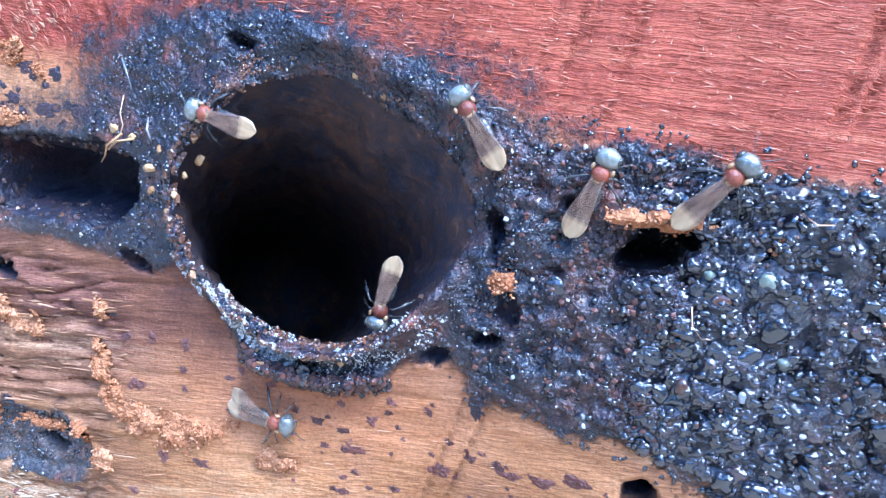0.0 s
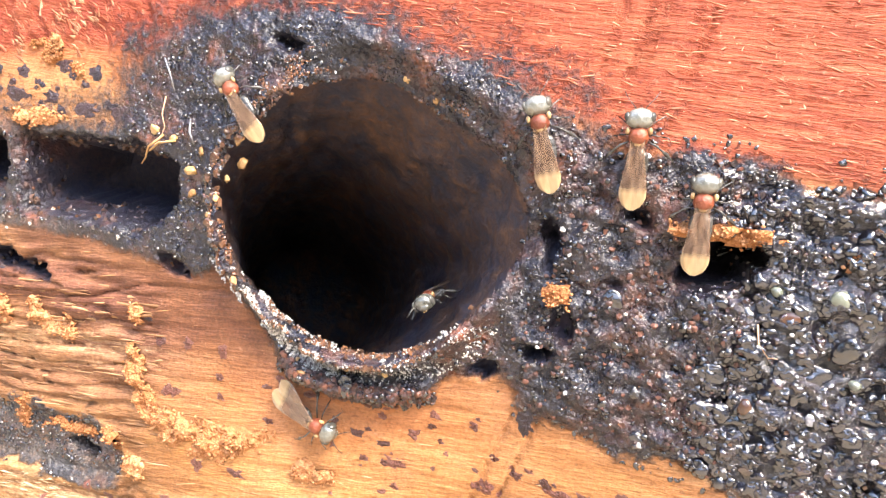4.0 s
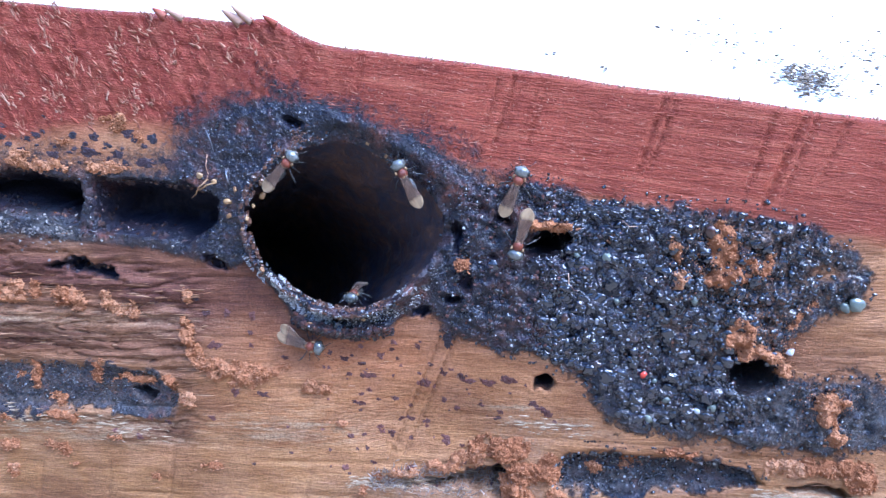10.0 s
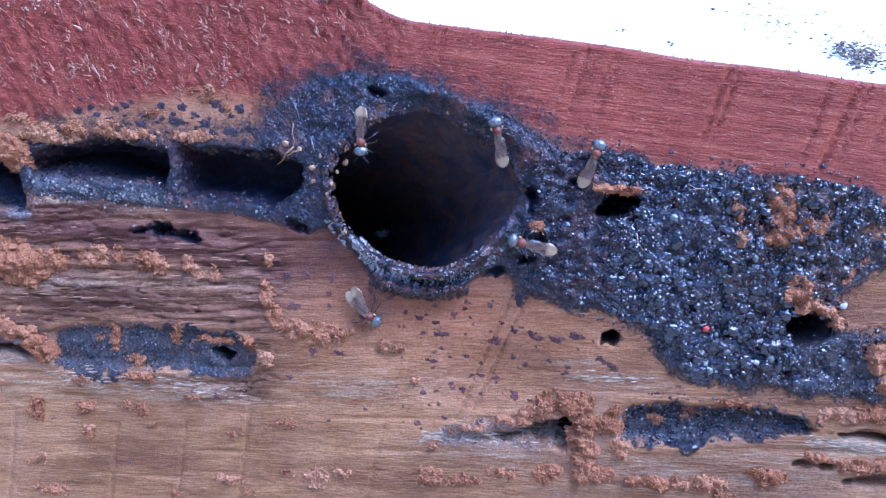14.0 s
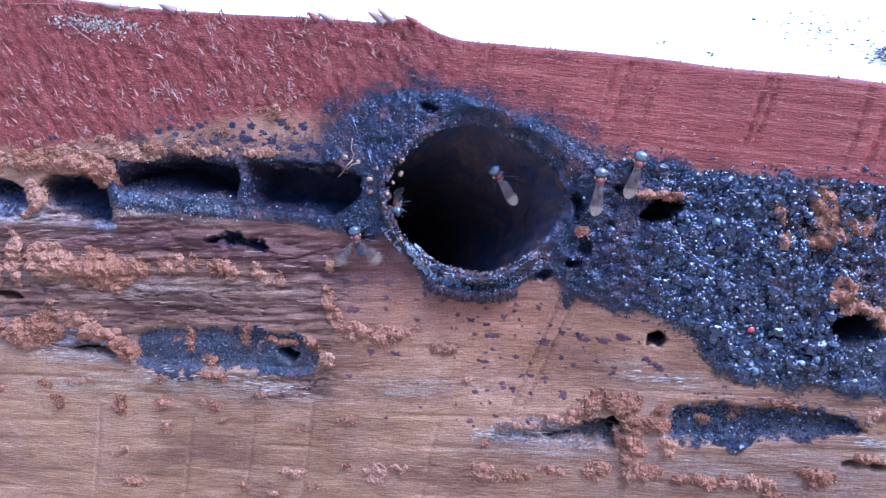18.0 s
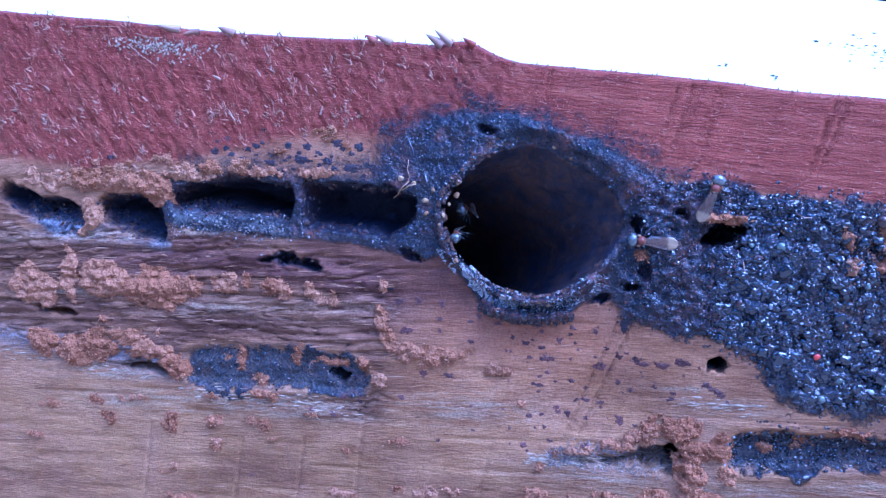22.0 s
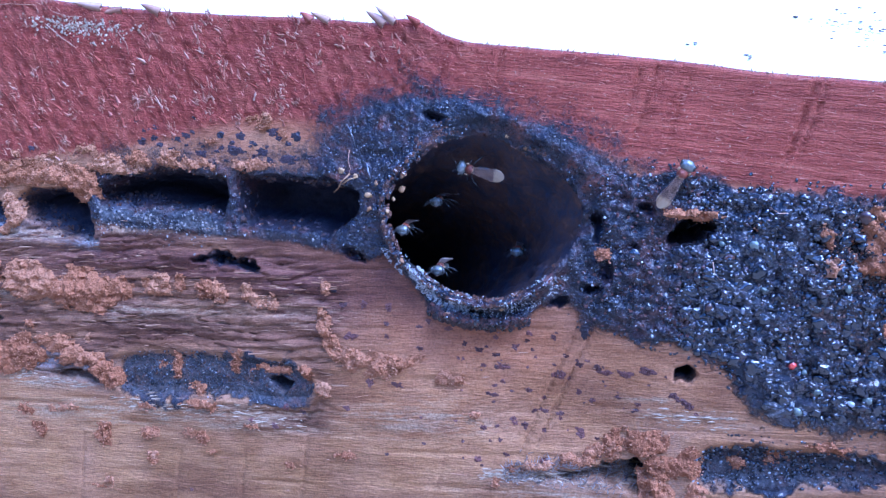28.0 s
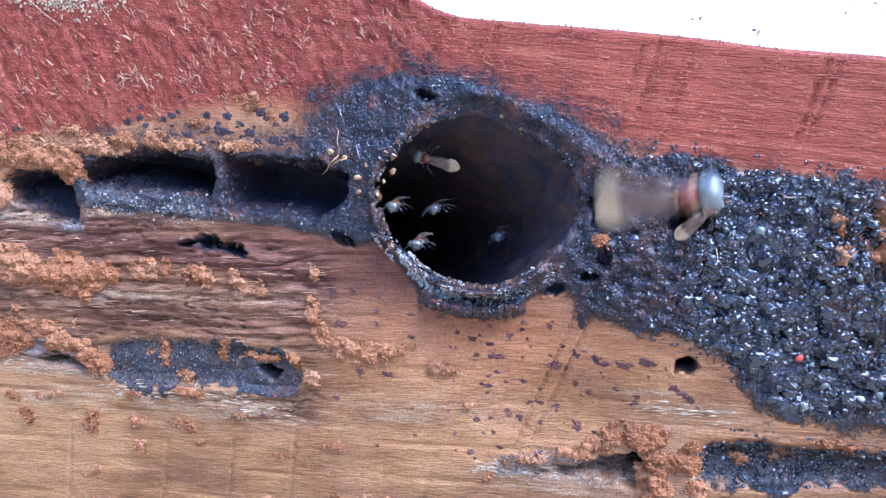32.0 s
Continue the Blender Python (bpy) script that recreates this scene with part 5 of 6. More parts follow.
for x, z, s in ((39.4, 17.4, 0.5), (78.5, 16.6, 1.0), (77.2, 15.9, 0.7), (46.2, 11.6, 0.5), (57.0, 13.5, 0.6), (71.5, 8.2, 0.5), (69.5, 7.4, 0.45), (44.0, 8.0, 0.45), (60.5, -3.0, 0.45)):
    placed(RARE[1] if z > 9 else RARE[2], FIELD, x, z, s, 0.5)


def crumbs(name, count, where, sizes, mat, parent, lift=0.15, label="", shapes=BITS):
    """Grains too small to pick apart, joined as one part."""
    items, tries = [], 0
    while len(items) < count and tries < count * 40:
        tries += 1
        q = where()
        if q is None:
            continue
        x, z = q
        v, f = RND.choice(shapes)
        s = RND.uniform(*sizes)
        p = spread(v, RND) * s
        items.append((np.stack([p[:, 0] + x, surf(x, z) - lift * s - p[:, 2], p[:, 1] + z], -1) - np.array(parent.location) / MM, f))
    ob = new(name, joined(name, items, mat, mat == TAR))
    ob.parent = parent
    tagged(ob, label, kind="stuff")
    return ob


def field_place(lo=20, hi=82):
    x, z = RND.uniform(lo, hi), RND.uniform(-20, 27)
    return (x, z) if in_field(x, z) > 0.3 and hole_gap(x, z) > 3 else None


def crust_place():
    q = field_place(35, 70)
    return q if q and q[1] > -8.5 else None


def ring_place():
    x, z = RND.uniform(-70, 26), RND.uniform(-3, 35)
    return (x, z) if sample(D_RING, x, z) < -1.0 and hole_gap(x, z) > 0.4 and surf(x, z) < 3 else None


crumbs("droplet_crust", 600, crust_place, (0.2, 0.6), TAR, FIELD, -0.3, "", BEADS)
crumbs("droplet_bead_crust", 1500, lambda: field_place(33, 84), (0.10, 0.34), TAR, FIELD, 0.0, "small black resin beads between the droplets", BEADS)


def fringe_place():
    x, z = RND.uniform(18, 86), RND.uniform(-12, 32)
    return (x, z) if -1.8 < in_field(x, z) < 0.4 and hole_gap(x, z) > 3 and surf(x, z) < 2 else None


crumbs("resin_fringe", 420, fringe_place, (0.06, 0.26), TAR, FIELD, 0.0, "small flat black droplets along the fringe", FLATS)
crumbs("film_grit", 520, lambda: field_place(18, 38), (0.07, 0.3), LIPWAX, FIELD, 0.2, "brown and black crumbs on the thin resin")
crumbs("film_tar", 260, lambda: field_place(18, 38), (0.08, 0.34), TAR, FIELD, 0.1, "black grains on the thin resin")
crumbs("amber_grit", 260, field_place, (0.08, 0.2), AMBER, FIELD, 0.5, "amber crumbs among black resin")
crumbs("clear_grit", 260, field_place, (0.06, 0.24), GLINT, FIELD, 0.6, "resin crumbs coloured pale as glints")

def sawdust_place():
    x, z = RND.choice(((60.0, 21.5), (58.5, 18.0), (62.0, 19.0), (71.0, 8.5), (77.0, 3.0), (66.0, 12.0)))
    x, z = RND.gauss(x, 2.6), RND.gauss(z, 2.4)
    return (x, z) if surf(x, z) < 2 else None


crumbs("sawdust", 1500, sawdust_place, (0.04, 0.10), SAWDUST, FIELD, 1.6, "orange sawdust dusted over the resin")

# ---- rim of the entrance ----
RIM = tagged(new("entrance_rim"), "ragged rim of resin and wax grains round the nest hole", "nest entrance")
RIM.location = (3 * MM, 0, 3 * MM)
GRAINS = [[bm_mesh("rim_grain", lump(RND, 1, 0.5, 0.85), m, False) for _ in range(4)] for m in (AMBER, CREAM, GLINT, TAR)]


LUMPS = [bm_mesh("wax_lump", lump(RND, 2, 0.4, 0.8), CREAM) for _ in range(4)]


def rim_spot(spread_mm):
    i = RND.randrange(len(MAIN))
    a, b = MAIN[i], MAIN[(i + 1) % len(MAIN)]
    t = RND.random()
    p = a + (b - a) * t
    n = np.array((b[1] - a[1], a[0] - b[0]))
    n = n / (np.linalg.norm(n) + 1e-9)
    d = RND.uniform(*spread_mm)
    q = p + n * d
    return (q if hole_gap(*q) > -0.4 else p - n * d)


done = 0
while done < 200:
    x, z = rim_spot((-0.1, 1.3))
    side = 1.0 if z < 8 else (0.9 if x < -7 else (0.25 if x < 10 else 0.03))
    if RND.random() > side:
        continue
    kind = RND.choices((0, 1, 2, 3), (6, 0.8 if x < -8 else 0.1, 0.8, 6))[0]
    placed(RND.choice(GRAINS[kind]), RIM, x, z, RND.uniform(0.14, 0.34) * (1.3 if x < -8 and kind < 2 else 1), 0.2)
    done += 1
for x, z, s in ((-10.6, 19.2, 0.6), (-15.9, 17.5, 0.7), (-15.6, 15.2, 0.5), (-11.6, 17.4, 0.45), (-12.2, 15.4, 0.5), (-12.6, 13.6, 0.4), (0.0, 0.2, 0.55), (4.6, 2.0, 0.4), (8.4, 2.4, 0.45), (-1.4, 1.0, 0.35), (-18.6, 20.4, 0.45), (8.6, 28.0, 0.45), (5.6, 29.6, 0.5), (-21.2, 20.8, 0.6), (-14.8, 19.6, 0.5)):
    placed(RND.choice(LUMPS), RIM, x, z, s * 0.74, 0.3)


def cluster(x, z):
    return noise.noise((x * 0.45, z * 0.45, 4.0)) + 0.5 * noise.noise((x * 1.1, z * 1.1, 8.0)) > -0.12


def foot_place():
    x, z = rim_spot((0.0, 3.0))
    return (x, z) if z < 9 and cluster(x, z) and RND.random() < (1.0 if x < 3 else 0.16) else None


def round_place():
    x, z = rim_spot((0.0, 2.8))
    return (x, z) if cluster(x + 30, z) and ((z > 24 and -9 < x < 12 and RND.random() < 0.5) or (x < -8 and hole_gap(x, z) < 1.3) or (z < 6 and hole_gap(x, z) < 0.8)) else None


crumbs("rim_glitter", 3600, foot_place, (0.04, 0.12), GLITTER, RIM, 0.4, "resin grains at the foot of the rim, glitter put into their colour")
crumbs("rim_amber", 3200, round_place, (0.05, 0.16), AMBER, RIM, 0.4, "amber and brown resin grains")
crumbs("ring_tar", 700, ring_place, (0.08, 0.26), TAR, RIM, 0.3, "black resin grains round the hole")


def old_pit_place():
    x, z = RND.uniform(-63, -23), RND.uniform(-27, -12)
    return (x, z) if abs(z + 19.6 - 0.16 * (x + 43)) < 3.2 and surf(x, z) > 0.8 else None


crumbs("pit_tar", 800, old_pit_place, (0.08, 0.28), TAR, RIM, 0.2, "black resin grains in the shallow old pit")
crumbs("pit_amber", 260, old_pit_place, (0.06, 0.18), AMBER, RIM, 0.4, "amber grains in the shallow old pit")
crumbs("ring_glitter", 480, ring_place, (0.04, 0.13), GLINT, RIM, 0.5, "resin grains coloured pale as glints")


def lip_place():
    """On the second, darker lip under the hole."""
    x, z = rim_spot((3.0, 5.6))
    return (x, z) if z < 1.5 and -4 < x < 13 else None


def ledge_place():
    """Along the lower lips of the hollows."""
    x = RND.uniform(-70, -24)
    z = 7.6 + 0.03 * (x + 45) + RND.gauss(0, 1.6 if x < -46 else 0.6)
    return (x, z) if surf(x, z) < 7 and RND.random() < (1.0 if x < -44 else 0.1) else None


for _ in range(30):
    x, z = lip_place() or (0, 0)
    if x:
        placed(RND.choice(DROPS), RIM, x, z, RND.uniform(0.35, 0.85), 0.1)
crumbs("lip_tar", 260, lip_place, (0.12, 0.36), TAR, RIM, 0.3, "black grains of the second lip below the rim")
crumbs("lip_wax", 900, lip_place, (0.08, 0.34), LIPWAX, RIM, 0.4, "lumpy brown wax of the second lip below the rim")
GRIT = tagged(new("hollow_grit"), "pale grey grit and dust on the ledge below the hollows", "grit", kind="stuff")
GRIT.location = (-60 * MM, 0, 4 * MM)
crumbs("pale_grit", 260, ledge_place, (0.06, 0.26), GREYGRIT, GRIT, 0.2)


def hollow_place():
    """On the walls and floors of the row of hollows."""
    x, z = RND.uniform(-112, -16), RND.uniform(-1, 20)
    return (x, z) if sample(F_PIT, x, z) > 0.15 and 0.6 < surf(x, z) < 6.5 else None


crumbs("dark_grit", 700, hollow_place, (0.12, 0.5), TUNNEL, GRIT, 0.2, "black resin crumbs in the hollows")
crumbs("brown_grit", 420, hollow_place, (0.10, 0.36), AMBER, GRIT, 0.3, "brown wax crumbs in the hollows")
LEFT_CRUST = tagged(new("resin_patch"), "blue-black resin patch filling a hollow in old wood", "resin")
LEFT_CRUST.location = (-44 * MM, 0, -20 * MM)


def left_place():
    x, z = RND.uniform(-64, -23), RND.uniform(-28, -14)
    return (x, z) if sample(D_LEFT, x, z) < 0 else None


def right_place():
    x, z = RND.uniform(41, 72), RND.uniform(-22, -11)
    return (x, z) if sample(D_RIGHT, x, z) < 0 else None


crumbs("patch_grit", 260, left_place, (0.08, 0.30), TAR, LEFT_CRUST, 0.3)
crumbs("patch_glitter", 150, left_place, (0.05, 0.16), GLINT, LEFT_CRUST, 0.4)
RIGHT_CRUST = tagged(new("resin_patch"), "dark resin patch in a long gouge of the log", "resin")
RIGHT_CRUST.location = (56 * MM, 0, -16 * MM)
crumbs("patch_grit", 240, right_place, (0.10, 0.38), TAR, RIGHT_CRUST, 0.3)
crumbs("patch_glitter", 110, right_place, (0.10, 0.26), GLINT, RIGHT_CRUST, 0.4)


# ---- strands, fibres and splinters ----
def strand(points, r, mat, label):
    bm = bmesh.new()
    rod(bm, points, [0.7 * r * (1 - 0.5 * i / len(points)) for i in range(len(points))], 6)
    ob = new("wax_strand", bm_mesh("wax_strand", bm, mat))
    tagged(ob, label, "wax strand", "strands at the rim")


def over(x, z, lift):
    return (x, surf(x, z) - lift, z)


strand([over(-20.2, 24.4, 0.2), over(-20.0, 22.6, 0.8), over(-19.4, 21.4, 0.6), over(-19.8, 19.8, 0.7)], 0.10, DRYFIBRE, "pale dry strand hanging over a hollow")
strand([over(-19.4, 20.6, 0.6), (-20.4, -2.6, 19.2), (-21.0, -2.2, 18.0), (-22.0, -1.6, 17.2)], 0.18, CREAM, "cream wax strand hanging over a hollow")
strand([over(-18.2, 20.2, 0.3), (-18.9, -3.0, 19.8), (-20.2, -2.6, 18.8)], 0.22, CREAM, "cream wax strand hanging over a hollow")
strand([over(-20.8, 28.2, 0.1), over(-19.6, 26.4, 0.5), over(-19.2, 25.0, 0.2)], 0.16, GLINT, "resin thread with shine put into its colour, on black resin")
strand([over(-17.0, 22.6, 0.1), over(-16.2, 21.4, 0.5), over(-15.8, 20.2, 0.2)], 0.18, GLINT, "resin thread with shine put into its colour, on black resin")
strand([over(38.6, 14.6, 0.2), over(38.9, 13.2, 0.8), over(39.8, 12.3, 0.7), over(40.6, 12.2, 0.2)], 0.10, DRYFIBRE, "curled pale fibre on the resin")
strand([over(45.0, 23.6, 0.2), over(46.0, 23.0, 0.7), over(47.2, 23.2, 0.3)], 0.12, DRYFIBRE, "pale fibre on the resin")


def blade(length, width, lift, rnd):
    """A torn fibre: a thin tapered sliver, root sunk in the wood and tip lifted."""
    n, vs, fs = 4, [], []
    bend = rnd.uniform(-0.3, 0.3) * length * min(1.0, 0.8 / length)
    for i in range(n + 1):
        s = i / n
        w = width * 0.5 * (1 - s) ** 0.6 + 0.012
        x, y, z = s * length, bend * s * s, lift * s ** 1.5 - 0.08 * (1 - s)
        vs += [(x, y - w, z), (x, y + w, z), (x, y, z + 0.6 * w)]
    for i in range(n):
        a, b = 3 * i, 3 * i + 3
        fs += [(a, b, b + 2, a + 2), (a + 2, b + 2, b + 1, a + 1), (a + 1, b + 1, b, a)]
    return np.array(vs), fs


def on_face(v, x, z, turn):
    c, s = math.cos(turn), math.sin(turn)
    px, pz = x + v[:, 0] * c - v[:, 1] * s, z + v[:, 0] * s + v[:, 1] * c
    pz = pz + (float(edge_height(np.array([x]))[0]) - 44.6) * float(soft(20, 44.6, z))
    return np.stack([px, surf(x, z) - v[:, 2], pz], -1)


def sliver(x, z, turn, length, width, lift):
    v, f = blade(RND.uniform(*length), RND.uniform(*width), RND.uniform(*lift), RND)
    return on_face(v, x, z, radians(turn)), f


def border_at(x):
    return 14.7 + float(soft(-95, -26, x)) * 13.5 + float(soft(-20, 5, x)) * 2.0 - float(soft(12, 30, x)) * 4.0


def log_stuff(name, items, mat, label):
    off = np.array((0, 60, -80))
    ob = new(name, joined(name, [(v - off, f) for v, f in items], mat))
    ob.parent = LOG
    tagged(ob, label, kind="stuff")


torn, fine, hairs = [], [], []
for _ in range(7500):
    x, z = RND.uniform(-113, 4), RND.uniform(14, 44)
    if z < border_at(x) or sample(D_RING, x, z) < 4 or RND.random() > 0.35 + 0.65 * soft(10, -40, x):
        continue
    torn.append(sliver(x, z, RND.gauss(124, 22), (0.25, 1.1), (0.10, 0.32), (0.05, 0.4)))
# tufts, thicker and paler towards the brown wood
tufts = []
for _ in range(300):
    x, z = RND.uniform(-113, 0), RND.uniform(14, 44)
    low = z - border_at(x)
    if low < -1 or sample(D_RING, x, z) < 6 or RND.random() > (0.9 if low < 9 and x < -40 else 0.4):
        continue
    way, big = RND.gauss(115, 16), RND.uniform(0.6, 1.5)
    for _ in range(RND.randrange(5, 16)):
        tufts.append(sliver(x + RND.gauss(0, 0.5 * big), z + RND.gauss(0, 0.8 * big), way + RND.gauss(0, 38), (0.3 * big, 1.2 * big), (0.2, 0.6), (0.1, 0.6)))
for _ in range(2200):
    x, z = RND.uniform(-10, 90), RND.uniform(26, 44)
    if z < border_at(x) + 1 or sample(D_RING, x, z) < 0:
        continue
    fine.append(sliver(x, z, RND.choice((0, 180)) + RND.gauss(-2, 7), (0.6, 2.4), (0.08, 0.2), (0.03, 0.18)))
for _ in range(520):
    x = RND.uniform(-113, 92)
    v, f = blade(RND.uniform(0.15, 0.5) * RND.choice((0.6, 1, 1.6)), RND.uniform(0.12, 0.4), RND.uniform(-0.2, 0.4), RND)
    p = on_face(v, x, 44.0, radians(RND.gauss(125, 35)))
    p[:, 2] += 0.3
    hairs.append((p, f))
log_stuff("tuft_nap", tufts, TUFT, "loose pinkish tan tufts of torn fibre")
log_stuff("torn_fibre_nap", torn, FIBRE, "torn red and pink fibres")
# tiny pale slivers that stand in for glints on the red wood
glints = []
for _ in range(1500):
    x, z = RND.uniform(-113, 90), RND.uniform(14, 43.5)
    if z > border_at(x) + 1 and sample(D_RING, x, z) > 0.5:
        glints.append(sliver(x, z, RND.gauss(100, 50), (0.12, 0.5), (0.06, 0.18), (0.02, 0.2)))
log_stuff("sawn_fibre_nap", fine, FIBRE, "fine sawn red fibres")
log_stuff("pale_fibre_ends", glints, DRYFIBRE, "tiny pale slivers set as glints on red wood")
log_stuff("edge_fuzz", hairs, DRYFIBRE, "pale fuzz along the sunlit edge")
old = []
for _ in range(500):
    x, z = RND.uniform(-112, 88), RND.uniform(-60, 8)
    if surf(x, z) > 4 or max(sample(F_PIT, x + d, z + 0.18 * d) for d in (-3, 0, 3)) > 0.02 or (x > -16 and z > -3) or in_field(x, z) > 0 or sample(D_LEFT, x, z) < 4:
        continue
    old.append(sliver(x, z, RND.choice((0, 180)) + RND.gauss(9.8, 3), (0.8, 4.0), (0.08, 0.26), (0.02, 0.25)))
log_stuff("old_fibre_nap", old, grain_material("old_fibre", [(0.15, (0.22, 0.10, 0.050)), (0.55, (0.40, 0.20, 0.10)), (0.9, (0.52, 0.34, 0.22))], 400.0, (0.8, 1.0), shine=0.1), "loose brown and bleached grain fibres")


# frayed, layered fibres of the weathered band, and the grey fuzz of the gouge
frayed, fuzz = [], []
while len(frayed) < 620:
    x, z = RND.uniform(-113, -17), RND.uniform(-27, 2.5)
    if sample(F_OLD, x, z) * (0.3 + 0.7 * (z > -17)) < RND.random() * 0.9 or surf(x, z) > 4 or sample(F_PIT, x, z) > 0.02 or sample(F_PIT, x + 5, z + 0.9) > 0.02 or sample(F_PIT, x - 5, z - 0.9) > 0.02 or sample(D_LEFT, x, z) < 0.5:
        continue
    frayed.append(sliver(x, z, RND.choice((0, 180)) + RND.gauss(10, 2), (1.2, 4.5), (0.16, 0.5), (0.0, 0.14)))
while len(fuzz) < 950:
    x = RND.uniform(12, 36)
    z = -26.4 + 0.19 * (x - 12) + RND.gauss(0, 1.1)
    if z > -21.4 or z < -28:
        continue
    fuzz.append(sliver(x, z, RND.gauss(80, 30), (0.5, 1.7), (0.08, 0.22), (0.2, 1.2)))
log_stuff("frayed_fibre_nap", frayed, grain_material("frayed_fibre", [(0.12, (0.10, 0.050, 0.028)), (0.45, (0.24, 0.124, 0.066)), (0.7, (0.36, 0.205, 0.115)), (0.95, (0.52, 0.36, 0.22))], 500.0, (0.8, 1.0), shine=0.1), "frayed dark and tan fibres of weathered wood")
bleached = []
for x0, x1, z0, rise, wide, count in ((8, 33, -27.6, 0.19, 0.5, 420), (33, 46, -11.6, 0.17, 0.9, 70), (72, 88, -14.8, 0.10, 0.6, 240), (-64, -26, -29.0, 0.10, 0.9, 160), (-112, -70, -29.6, 0.06, 0.8, 160)):
    for _ in range(count):
        x = RND.uniform(x0, x1)
        bleached.append(sliver(x, z0 + rise * (x - x0) + RND.gauss(0, wide), RND.choice((0, 180)) + RND.gauss(9, 5), (0.6, 2.6), (0.12, 0.34), (0.02, 0.2)))
log_stuff("bleached_fibre_nap", bleached, LITTER, "bleached white fibres along cracks in the wood")
log_stuff("gouge_fuzz", fuzz, grain_material("grey_fuzz", [(0.15, (0.18, 0.13, 0.11)), (0.6, (0.40, 0.33, 0.28)), (0.95, (0.66, 0.59, 0.52))], 500.0, (0.8, 1.0), shine=0.1), "grey fuzz of broken fibres in a gouge")


def splinter(x, z, length, width, lift, turn, mat, raise_z=0.0):
    v, f = blade(length, width, lift, RND)
    p = on_face(v, x, z, turn)
    p[:, 2] += raise_z
    ob = new("splinter", mesh_of("splinter", ((p - np.array((0, 60, -80))) * MM).tolist(), f, mat))
    ob.parent = LOG


for _ in range(110):
    x, z = RND.uniform(-112, -8), RND.uniform(18, 38)
    if z > border_at(x) and sample(D_RING, x, z) > 6:
        splinter(x, z, RND.uniform(0.8, 2.8), RND.uniform(0.3, 0.9), RND.uniform(0.2, 0.8), radians(RND.gauss(120, 18)), DRYFIBRE if RND.random() < 0.1 else FIBRE)
for x, length, turn in ((-29, 2.4, 154), (-26, 3.6, 158), (-16.4, 3.8, 150), (-14.6, 4.2, 152), (-10.6, 2.6, 154), (-66, 5, 190), (-70, 6, 175), (-58, 4, 160)):
    splinter(x, 44.0, length, RND.uniform(1.2, 2.0), 0.3, radians(turn), DRYFIBRE if length > 3 else FIBRE, 0.1)


# dry straws and pale dust by the upper edge
for points in ([(-82.0, 40.4), (-78.5, 38.4), (-74.8, 36.6)], [(-80.0, 42.6), (-77.0, 42.0), (-74.0, 42.2)], [(-95.0, 42.8), (-90.0, 43.4), (-84.0, 43.6)], [(-66.0, 40.0), (-64.4, 38.2), (-63.6, 36.4)]):
    strand([over(x, z, 0.35) for x, z in points], 0.11, DRYFIBRE, "pale dry straw on the red wood")


def edge_dust_place():
    x, z = RND.gauss(-75, 6.0), RND.gauss(40.6, 1.2)
    return (x, z) if z < 42 else None


crumbs("edge_dust", 420, edge_dust_place, (0.06, 0.26), LITTER, LOG, 0.2, "pale dust by the upper edge")


# ---- crumbs on the sunlit slope ----
def slope_at(x, u):
    e = float(edge_height(np.array([x]))[0])
    return np.array((x, 0.9 + 62 * u, e + 46 * u - 16 * u * u))


def slope_pile(x0, u0, wide, count, name, label):
    items = []
    for _ in range(count):
        x, u = RND.gauss(x0, wide), max(0.02, RND.gauss(u0, wide / 75))
        v, f = RND.choice(BITS)
        items.append((spread(v, RND) * RND.uniform(0.08, 0.36) * np.array((1, 1, 0.6)) + slope_at(x, u) + np.array((0, -0.15, 0.25)), f))
    ob = new(name, joined(name, items, BARKCRUMB))
    tagged(ob, label, "bark crumbs", kind="stuff")


slope_pile(68, 0.11, 2.4, 420, "bark_litter", "heap of dark bark crumbs on the sunlit slope")
slope_pile(57, 0.22, 4.0, 60, "bark_litter", "few bark crumbs on the sunlit slope")
slope_pile(80, 0.20, 6.0, 200, "bark_litter", "thin scatter of bark crumbs on the sunlit slope")
slope_pile(39, 0.05, 0.5, 7, "bark_litter", "few bark crumbs on the sunlit slope")
slope_pile(31, 0.07, 0.4, 6, "bark_litter", "few bark crumbs on the sunlit slope")



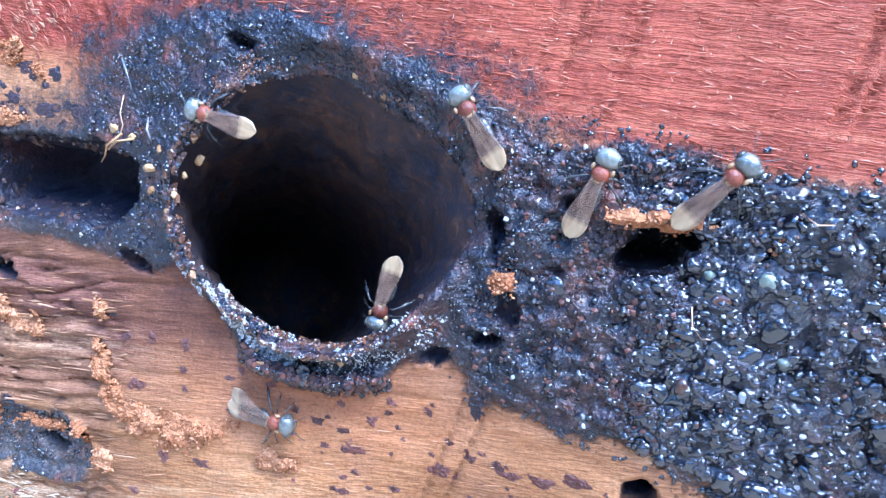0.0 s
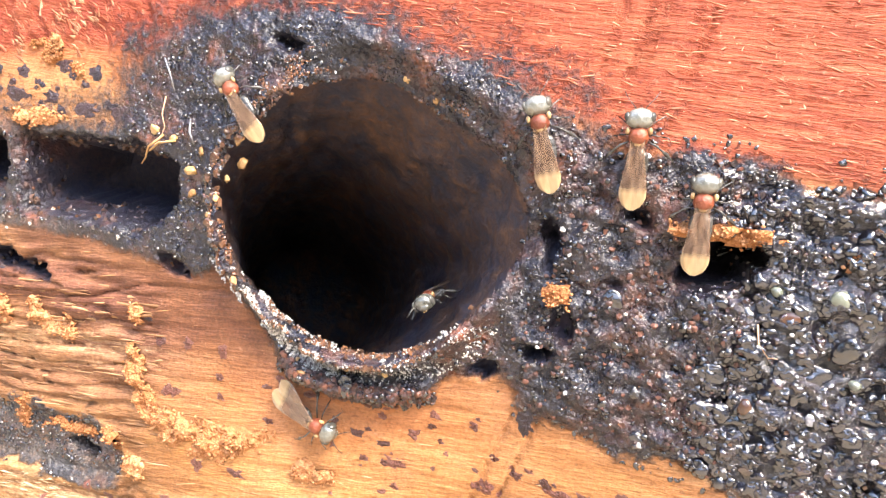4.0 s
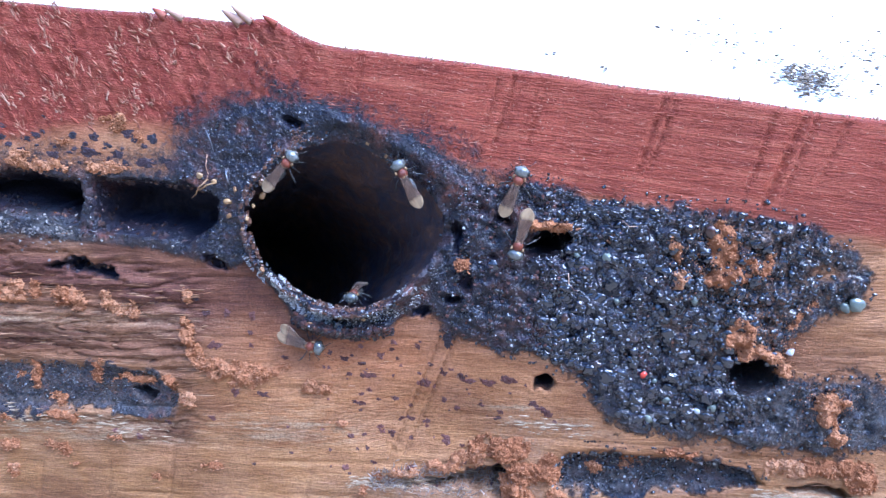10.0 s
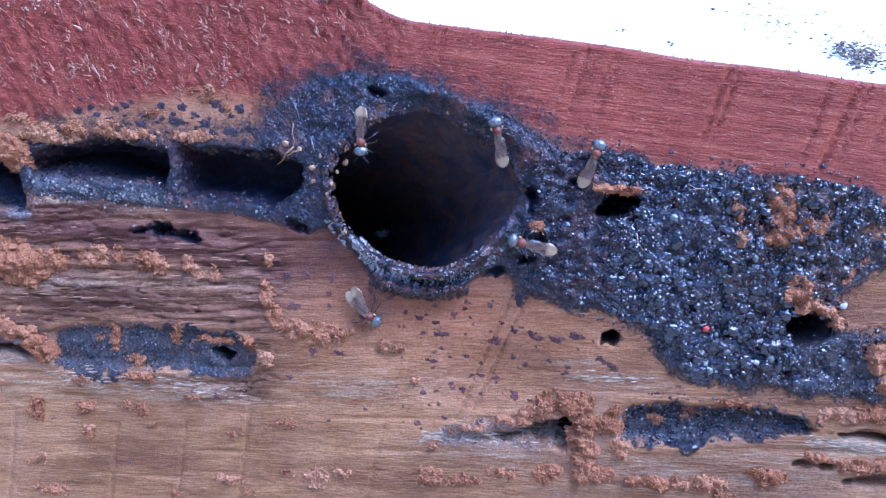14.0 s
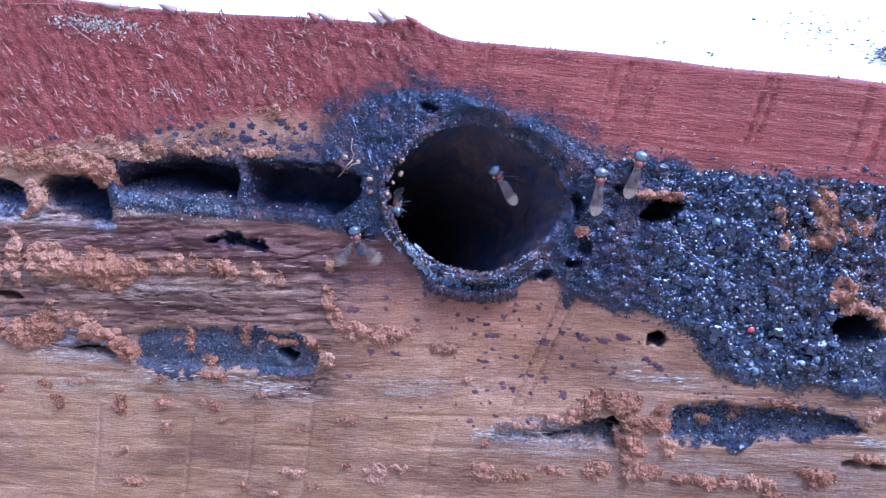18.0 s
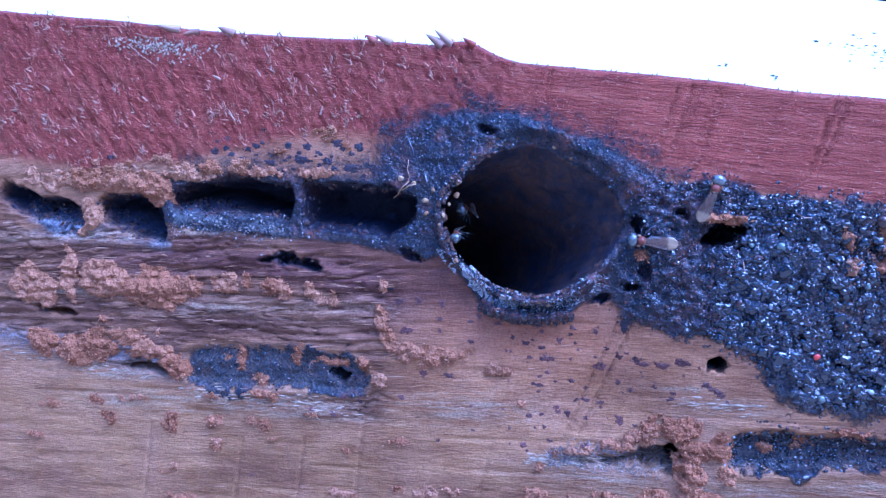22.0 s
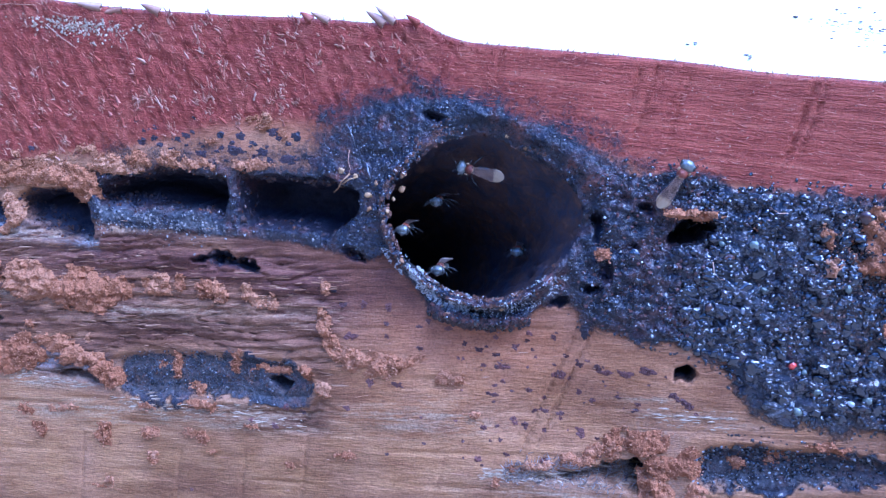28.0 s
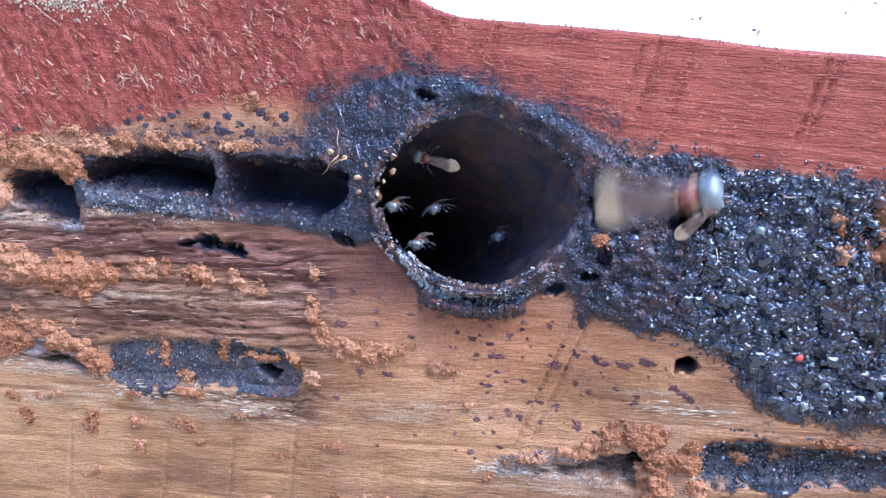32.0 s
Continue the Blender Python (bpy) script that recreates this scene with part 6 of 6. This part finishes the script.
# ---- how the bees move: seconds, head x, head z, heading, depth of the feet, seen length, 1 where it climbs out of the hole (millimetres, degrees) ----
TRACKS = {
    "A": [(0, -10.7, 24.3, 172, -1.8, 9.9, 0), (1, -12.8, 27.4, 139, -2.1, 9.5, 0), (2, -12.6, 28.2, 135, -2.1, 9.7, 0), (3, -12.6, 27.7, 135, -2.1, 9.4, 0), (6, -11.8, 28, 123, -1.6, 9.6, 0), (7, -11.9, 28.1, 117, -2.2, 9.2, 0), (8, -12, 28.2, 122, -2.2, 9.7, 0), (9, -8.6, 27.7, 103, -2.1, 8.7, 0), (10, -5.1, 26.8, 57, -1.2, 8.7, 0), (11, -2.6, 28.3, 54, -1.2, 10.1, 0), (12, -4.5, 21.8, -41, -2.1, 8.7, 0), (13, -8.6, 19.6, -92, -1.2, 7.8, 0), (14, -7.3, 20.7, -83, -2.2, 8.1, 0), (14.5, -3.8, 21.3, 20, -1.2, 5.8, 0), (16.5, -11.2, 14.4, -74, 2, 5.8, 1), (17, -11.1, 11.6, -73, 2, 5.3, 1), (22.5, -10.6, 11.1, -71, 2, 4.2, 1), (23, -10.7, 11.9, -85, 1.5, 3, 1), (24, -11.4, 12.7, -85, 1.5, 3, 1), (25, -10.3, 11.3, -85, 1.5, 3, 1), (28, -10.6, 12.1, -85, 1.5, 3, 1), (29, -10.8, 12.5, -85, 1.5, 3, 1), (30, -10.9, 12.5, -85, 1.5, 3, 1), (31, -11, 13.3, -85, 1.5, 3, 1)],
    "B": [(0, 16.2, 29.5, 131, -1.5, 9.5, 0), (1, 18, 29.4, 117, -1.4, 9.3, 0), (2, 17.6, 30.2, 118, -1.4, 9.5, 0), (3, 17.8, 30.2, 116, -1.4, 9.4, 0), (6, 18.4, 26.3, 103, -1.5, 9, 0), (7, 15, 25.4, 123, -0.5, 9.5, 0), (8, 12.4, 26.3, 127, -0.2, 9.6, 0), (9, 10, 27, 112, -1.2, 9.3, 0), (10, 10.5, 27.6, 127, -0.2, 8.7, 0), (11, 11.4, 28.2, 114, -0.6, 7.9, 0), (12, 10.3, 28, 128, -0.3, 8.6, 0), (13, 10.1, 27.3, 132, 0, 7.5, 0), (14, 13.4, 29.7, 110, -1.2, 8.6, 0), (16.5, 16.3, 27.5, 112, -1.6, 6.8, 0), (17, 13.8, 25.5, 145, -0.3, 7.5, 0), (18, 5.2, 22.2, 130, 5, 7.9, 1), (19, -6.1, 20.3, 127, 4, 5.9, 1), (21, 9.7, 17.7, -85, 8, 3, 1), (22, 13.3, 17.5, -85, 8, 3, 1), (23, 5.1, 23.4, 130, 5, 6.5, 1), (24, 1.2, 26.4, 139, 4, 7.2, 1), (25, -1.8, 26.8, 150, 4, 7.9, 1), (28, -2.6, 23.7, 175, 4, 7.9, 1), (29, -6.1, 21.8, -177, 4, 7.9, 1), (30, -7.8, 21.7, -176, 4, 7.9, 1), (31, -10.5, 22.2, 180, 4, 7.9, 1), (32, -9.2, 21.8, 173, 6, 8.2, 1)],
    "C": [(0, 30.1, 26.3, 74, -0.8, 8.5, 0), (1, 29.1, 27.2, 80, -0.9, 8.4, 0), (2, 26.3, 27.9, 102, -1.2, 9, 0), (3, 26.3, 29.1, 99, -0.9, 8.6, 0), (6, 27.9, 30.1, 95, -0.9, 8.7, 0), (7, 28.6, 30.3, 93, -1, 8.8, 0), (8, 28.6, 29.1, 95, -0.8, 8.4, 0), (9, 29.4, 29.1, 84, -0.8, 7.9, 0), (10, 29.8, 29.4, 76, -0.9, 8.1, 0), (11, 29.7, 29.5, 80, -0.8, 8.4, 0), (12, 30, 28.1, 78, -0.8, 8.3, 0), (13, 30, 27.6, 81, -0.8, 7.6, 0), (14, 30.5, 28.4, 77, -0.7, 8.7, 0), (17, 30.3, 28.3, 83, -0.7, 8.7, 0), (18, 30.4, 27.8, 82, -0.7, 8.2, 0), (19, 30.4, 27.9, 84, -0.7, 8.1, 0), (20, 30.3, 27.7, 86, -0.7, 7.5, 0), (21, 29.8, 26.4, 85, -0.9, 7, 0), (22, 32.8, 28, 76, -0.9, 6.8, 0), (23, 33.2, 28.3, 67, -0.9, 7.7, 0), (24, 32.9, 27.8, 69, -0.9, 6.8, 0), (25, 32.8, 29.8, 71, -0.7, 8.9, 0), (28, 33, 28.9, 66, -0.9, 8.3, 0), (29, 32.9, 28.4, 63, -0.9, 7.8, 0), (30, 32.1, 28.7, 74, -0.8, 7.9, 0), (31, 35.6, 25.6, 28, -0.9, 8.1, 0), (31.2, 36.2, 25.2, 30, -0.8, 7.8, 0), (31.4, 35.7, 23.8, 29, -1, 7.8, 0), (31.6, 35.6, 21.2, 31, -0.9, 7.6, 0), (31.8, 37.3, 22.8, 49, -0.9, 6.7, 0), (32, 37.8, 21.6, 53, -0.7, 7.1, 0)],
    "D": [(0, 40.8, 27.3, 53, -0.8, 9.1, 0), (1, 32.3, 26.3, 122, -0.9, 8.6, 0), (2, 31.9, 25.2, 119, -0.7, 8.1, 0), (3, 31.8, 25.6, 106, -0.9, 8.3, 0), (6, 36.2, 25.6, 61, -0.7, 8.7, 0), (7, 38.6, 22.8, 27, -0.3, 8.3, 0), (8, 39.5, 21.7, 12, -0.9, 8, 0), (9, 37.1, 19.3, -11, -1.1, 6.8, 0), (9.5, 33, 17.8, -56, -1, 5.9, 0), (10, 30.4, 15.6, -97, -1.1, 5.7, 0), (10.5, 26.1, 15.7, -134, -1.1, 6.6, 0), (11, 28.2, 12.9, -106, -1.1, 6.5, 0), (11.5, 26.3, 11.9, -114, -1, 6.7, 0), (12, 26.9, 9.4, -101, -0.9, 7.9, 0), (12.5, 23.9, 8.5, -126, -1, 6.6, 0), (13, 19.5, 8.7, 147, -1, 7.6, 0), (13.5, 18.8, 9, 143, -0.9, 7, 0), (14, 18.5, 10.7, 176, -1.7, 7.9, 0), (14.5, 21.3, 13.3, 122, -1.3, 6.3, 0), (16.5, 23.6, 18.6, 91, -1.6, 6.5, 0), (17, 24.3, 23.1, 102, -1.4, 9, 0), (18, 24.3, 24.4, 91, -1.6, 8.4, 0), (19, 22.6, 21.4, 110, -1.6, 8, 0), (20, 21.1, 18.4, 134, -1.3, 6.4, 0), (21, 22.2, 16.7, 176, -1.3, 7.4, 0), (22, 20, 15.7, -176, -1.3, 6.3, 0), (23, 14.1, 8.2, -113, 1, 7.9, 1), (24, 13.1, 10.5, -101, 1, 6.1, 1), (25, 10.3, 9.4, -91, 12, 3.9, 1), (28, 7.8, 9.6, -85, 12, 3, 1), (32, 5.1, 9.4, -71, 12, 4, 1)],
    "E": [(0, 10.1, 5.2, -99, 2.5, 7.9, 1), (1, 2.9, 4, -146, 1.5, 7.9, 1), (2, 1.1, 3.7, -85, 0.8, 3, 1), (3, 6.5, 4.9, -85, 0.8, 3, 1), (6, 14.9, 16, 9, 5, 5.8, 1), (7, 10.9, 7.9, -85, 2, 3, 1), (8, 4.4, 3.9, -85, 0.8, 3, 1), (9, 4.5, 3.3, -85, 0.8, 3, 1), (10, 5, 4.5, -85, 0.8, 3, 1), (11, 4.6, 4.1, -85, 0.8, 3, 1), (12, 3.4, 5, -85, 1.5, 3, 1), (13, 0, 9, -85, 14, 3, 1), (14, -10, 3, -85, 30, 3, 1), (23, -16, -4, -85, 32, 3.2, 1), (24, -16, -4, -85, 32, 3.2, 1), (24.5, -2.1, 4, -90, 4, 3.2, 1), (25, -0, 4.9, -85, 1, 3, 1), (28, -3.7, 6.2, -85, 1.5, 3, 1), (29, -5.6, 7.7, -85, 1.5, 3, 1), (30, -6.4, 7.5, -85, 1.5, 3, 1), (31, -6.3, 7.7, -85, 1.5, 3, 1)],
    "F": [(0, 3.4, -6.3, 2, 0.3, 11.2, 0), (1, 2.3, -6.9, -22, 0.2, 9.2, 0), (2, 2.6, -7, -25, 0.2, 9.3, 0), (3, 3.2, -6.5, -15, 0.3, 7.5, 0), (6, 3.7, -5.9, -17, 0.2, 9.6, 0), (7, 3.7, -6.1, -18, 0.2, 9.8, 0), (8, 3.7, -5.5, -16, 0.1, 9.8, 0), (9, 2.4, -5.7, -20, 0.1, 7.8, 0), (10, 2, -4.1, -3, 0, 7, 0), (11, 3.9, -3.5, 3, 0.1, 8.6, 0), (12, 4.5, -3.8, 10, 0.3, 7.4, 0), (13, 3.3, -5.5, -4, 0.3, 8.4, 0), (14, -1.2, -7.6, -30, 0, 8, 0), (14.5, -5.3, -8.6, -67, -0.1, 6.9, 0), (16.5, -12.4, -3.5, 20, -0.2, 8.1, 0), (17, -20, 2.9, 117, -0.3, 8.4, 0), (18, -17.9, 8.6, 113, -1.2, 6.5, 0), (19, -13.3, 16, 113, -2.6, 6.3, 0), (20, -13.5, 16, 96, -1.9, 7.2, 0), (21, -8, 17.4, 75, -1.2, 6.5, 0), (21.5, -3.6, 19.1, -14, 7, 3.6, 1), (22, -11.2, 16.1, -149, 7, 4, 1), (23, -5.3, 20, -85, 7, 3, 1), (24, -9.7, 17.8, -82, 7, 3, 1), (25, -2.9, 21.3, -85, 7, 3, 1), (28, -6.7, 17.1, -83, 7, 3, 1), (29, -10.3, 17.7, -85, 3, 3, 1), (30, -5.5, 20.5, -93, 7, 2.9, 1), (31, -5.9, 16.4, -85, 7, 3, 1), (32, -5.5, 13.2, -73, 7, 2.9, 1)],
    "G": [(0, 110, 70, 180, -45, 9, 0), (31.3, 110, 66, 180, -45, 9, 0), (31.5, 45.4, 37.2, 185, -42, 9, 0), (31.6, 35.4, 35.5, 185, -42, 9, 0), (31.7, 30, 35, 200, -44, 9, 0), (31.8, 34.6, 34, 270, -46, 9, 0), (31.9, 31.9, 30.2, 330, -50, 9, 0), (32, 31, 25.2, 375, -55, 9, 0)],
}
BODY = 7.9


def bee_pose(x, z, heading, depth, seen, inside):
    """A bee whose head front lies at (x, depth, z), nose up out of the hole where it shows short."""
    a = radians(heading)
    ahead, out = Vector((math.cos(a), 0, math.sin(a))), Vector((0, -1, 0))
    nose = 0.0 if not inside else (radians(82) if seen < 4.5 else math.acos(min(1.0, seen / BODY)))
    fwd = ahead * math.cos(nose) + out * math.sin(nose)
    up = out * math.cos(nose) - ahead * math.sin(nose)
    side = up.cross(fwd)
    m = Matrix((fwd, side, up)).transposed().to_4x4()
    low = 1.2 if inside and seen < 4.5 else 0.0  # the middle of the face lies over the feet
    return Matrix.Translation(Vector((x, depth, z)) * MM - up * low * MM) @ m


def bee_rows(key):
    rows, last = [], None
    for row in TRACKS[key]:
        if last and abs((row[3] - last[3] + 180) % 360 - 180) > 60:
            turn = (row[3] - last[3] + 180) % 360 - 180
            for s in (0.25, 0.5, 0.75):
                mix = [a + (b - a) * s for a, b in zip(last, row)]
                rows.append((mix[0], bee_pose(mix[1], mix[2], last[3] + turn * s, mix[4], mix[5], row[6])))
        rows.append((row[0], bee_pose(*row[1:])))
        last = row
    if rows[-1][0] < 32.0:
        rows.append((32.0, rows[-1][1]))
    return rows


def beat(thing, angles):
    """Swings both wings of a bee out by the angles, seconds and degrees."""
    wings = [o for o in thing.children if o.name.startswith("wing")]
    for wing, side in zip(wings, (1, -1)):
        root = Vector((-2.35, side * 0.36, 1.6)) * MM
        walk(wing, [(t, Matrix.Translation(root) @ Matrix.Rotation(radians(-side * a), 4, "Z") @ Matrix.Translation(-root)) for t, a in angles])


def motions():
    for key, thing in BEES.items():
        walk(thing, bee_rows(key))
    # the flying bee beats its wings, then sweeps them back; another fans while it stands
    beat(BEES["G"], [(0, 55), (31.5, 55), (31.6, 70), (31.7, 50), (31.8, 72), (31.9, 40), (32.0, 2)])
    beat(BEES["F"], [(0, 0), (16.2, 0)] + [(16.3 + i / 15, 62 if i % 2 else 8) for i in range(64)] + [(20.7, 0), (32, 0)])


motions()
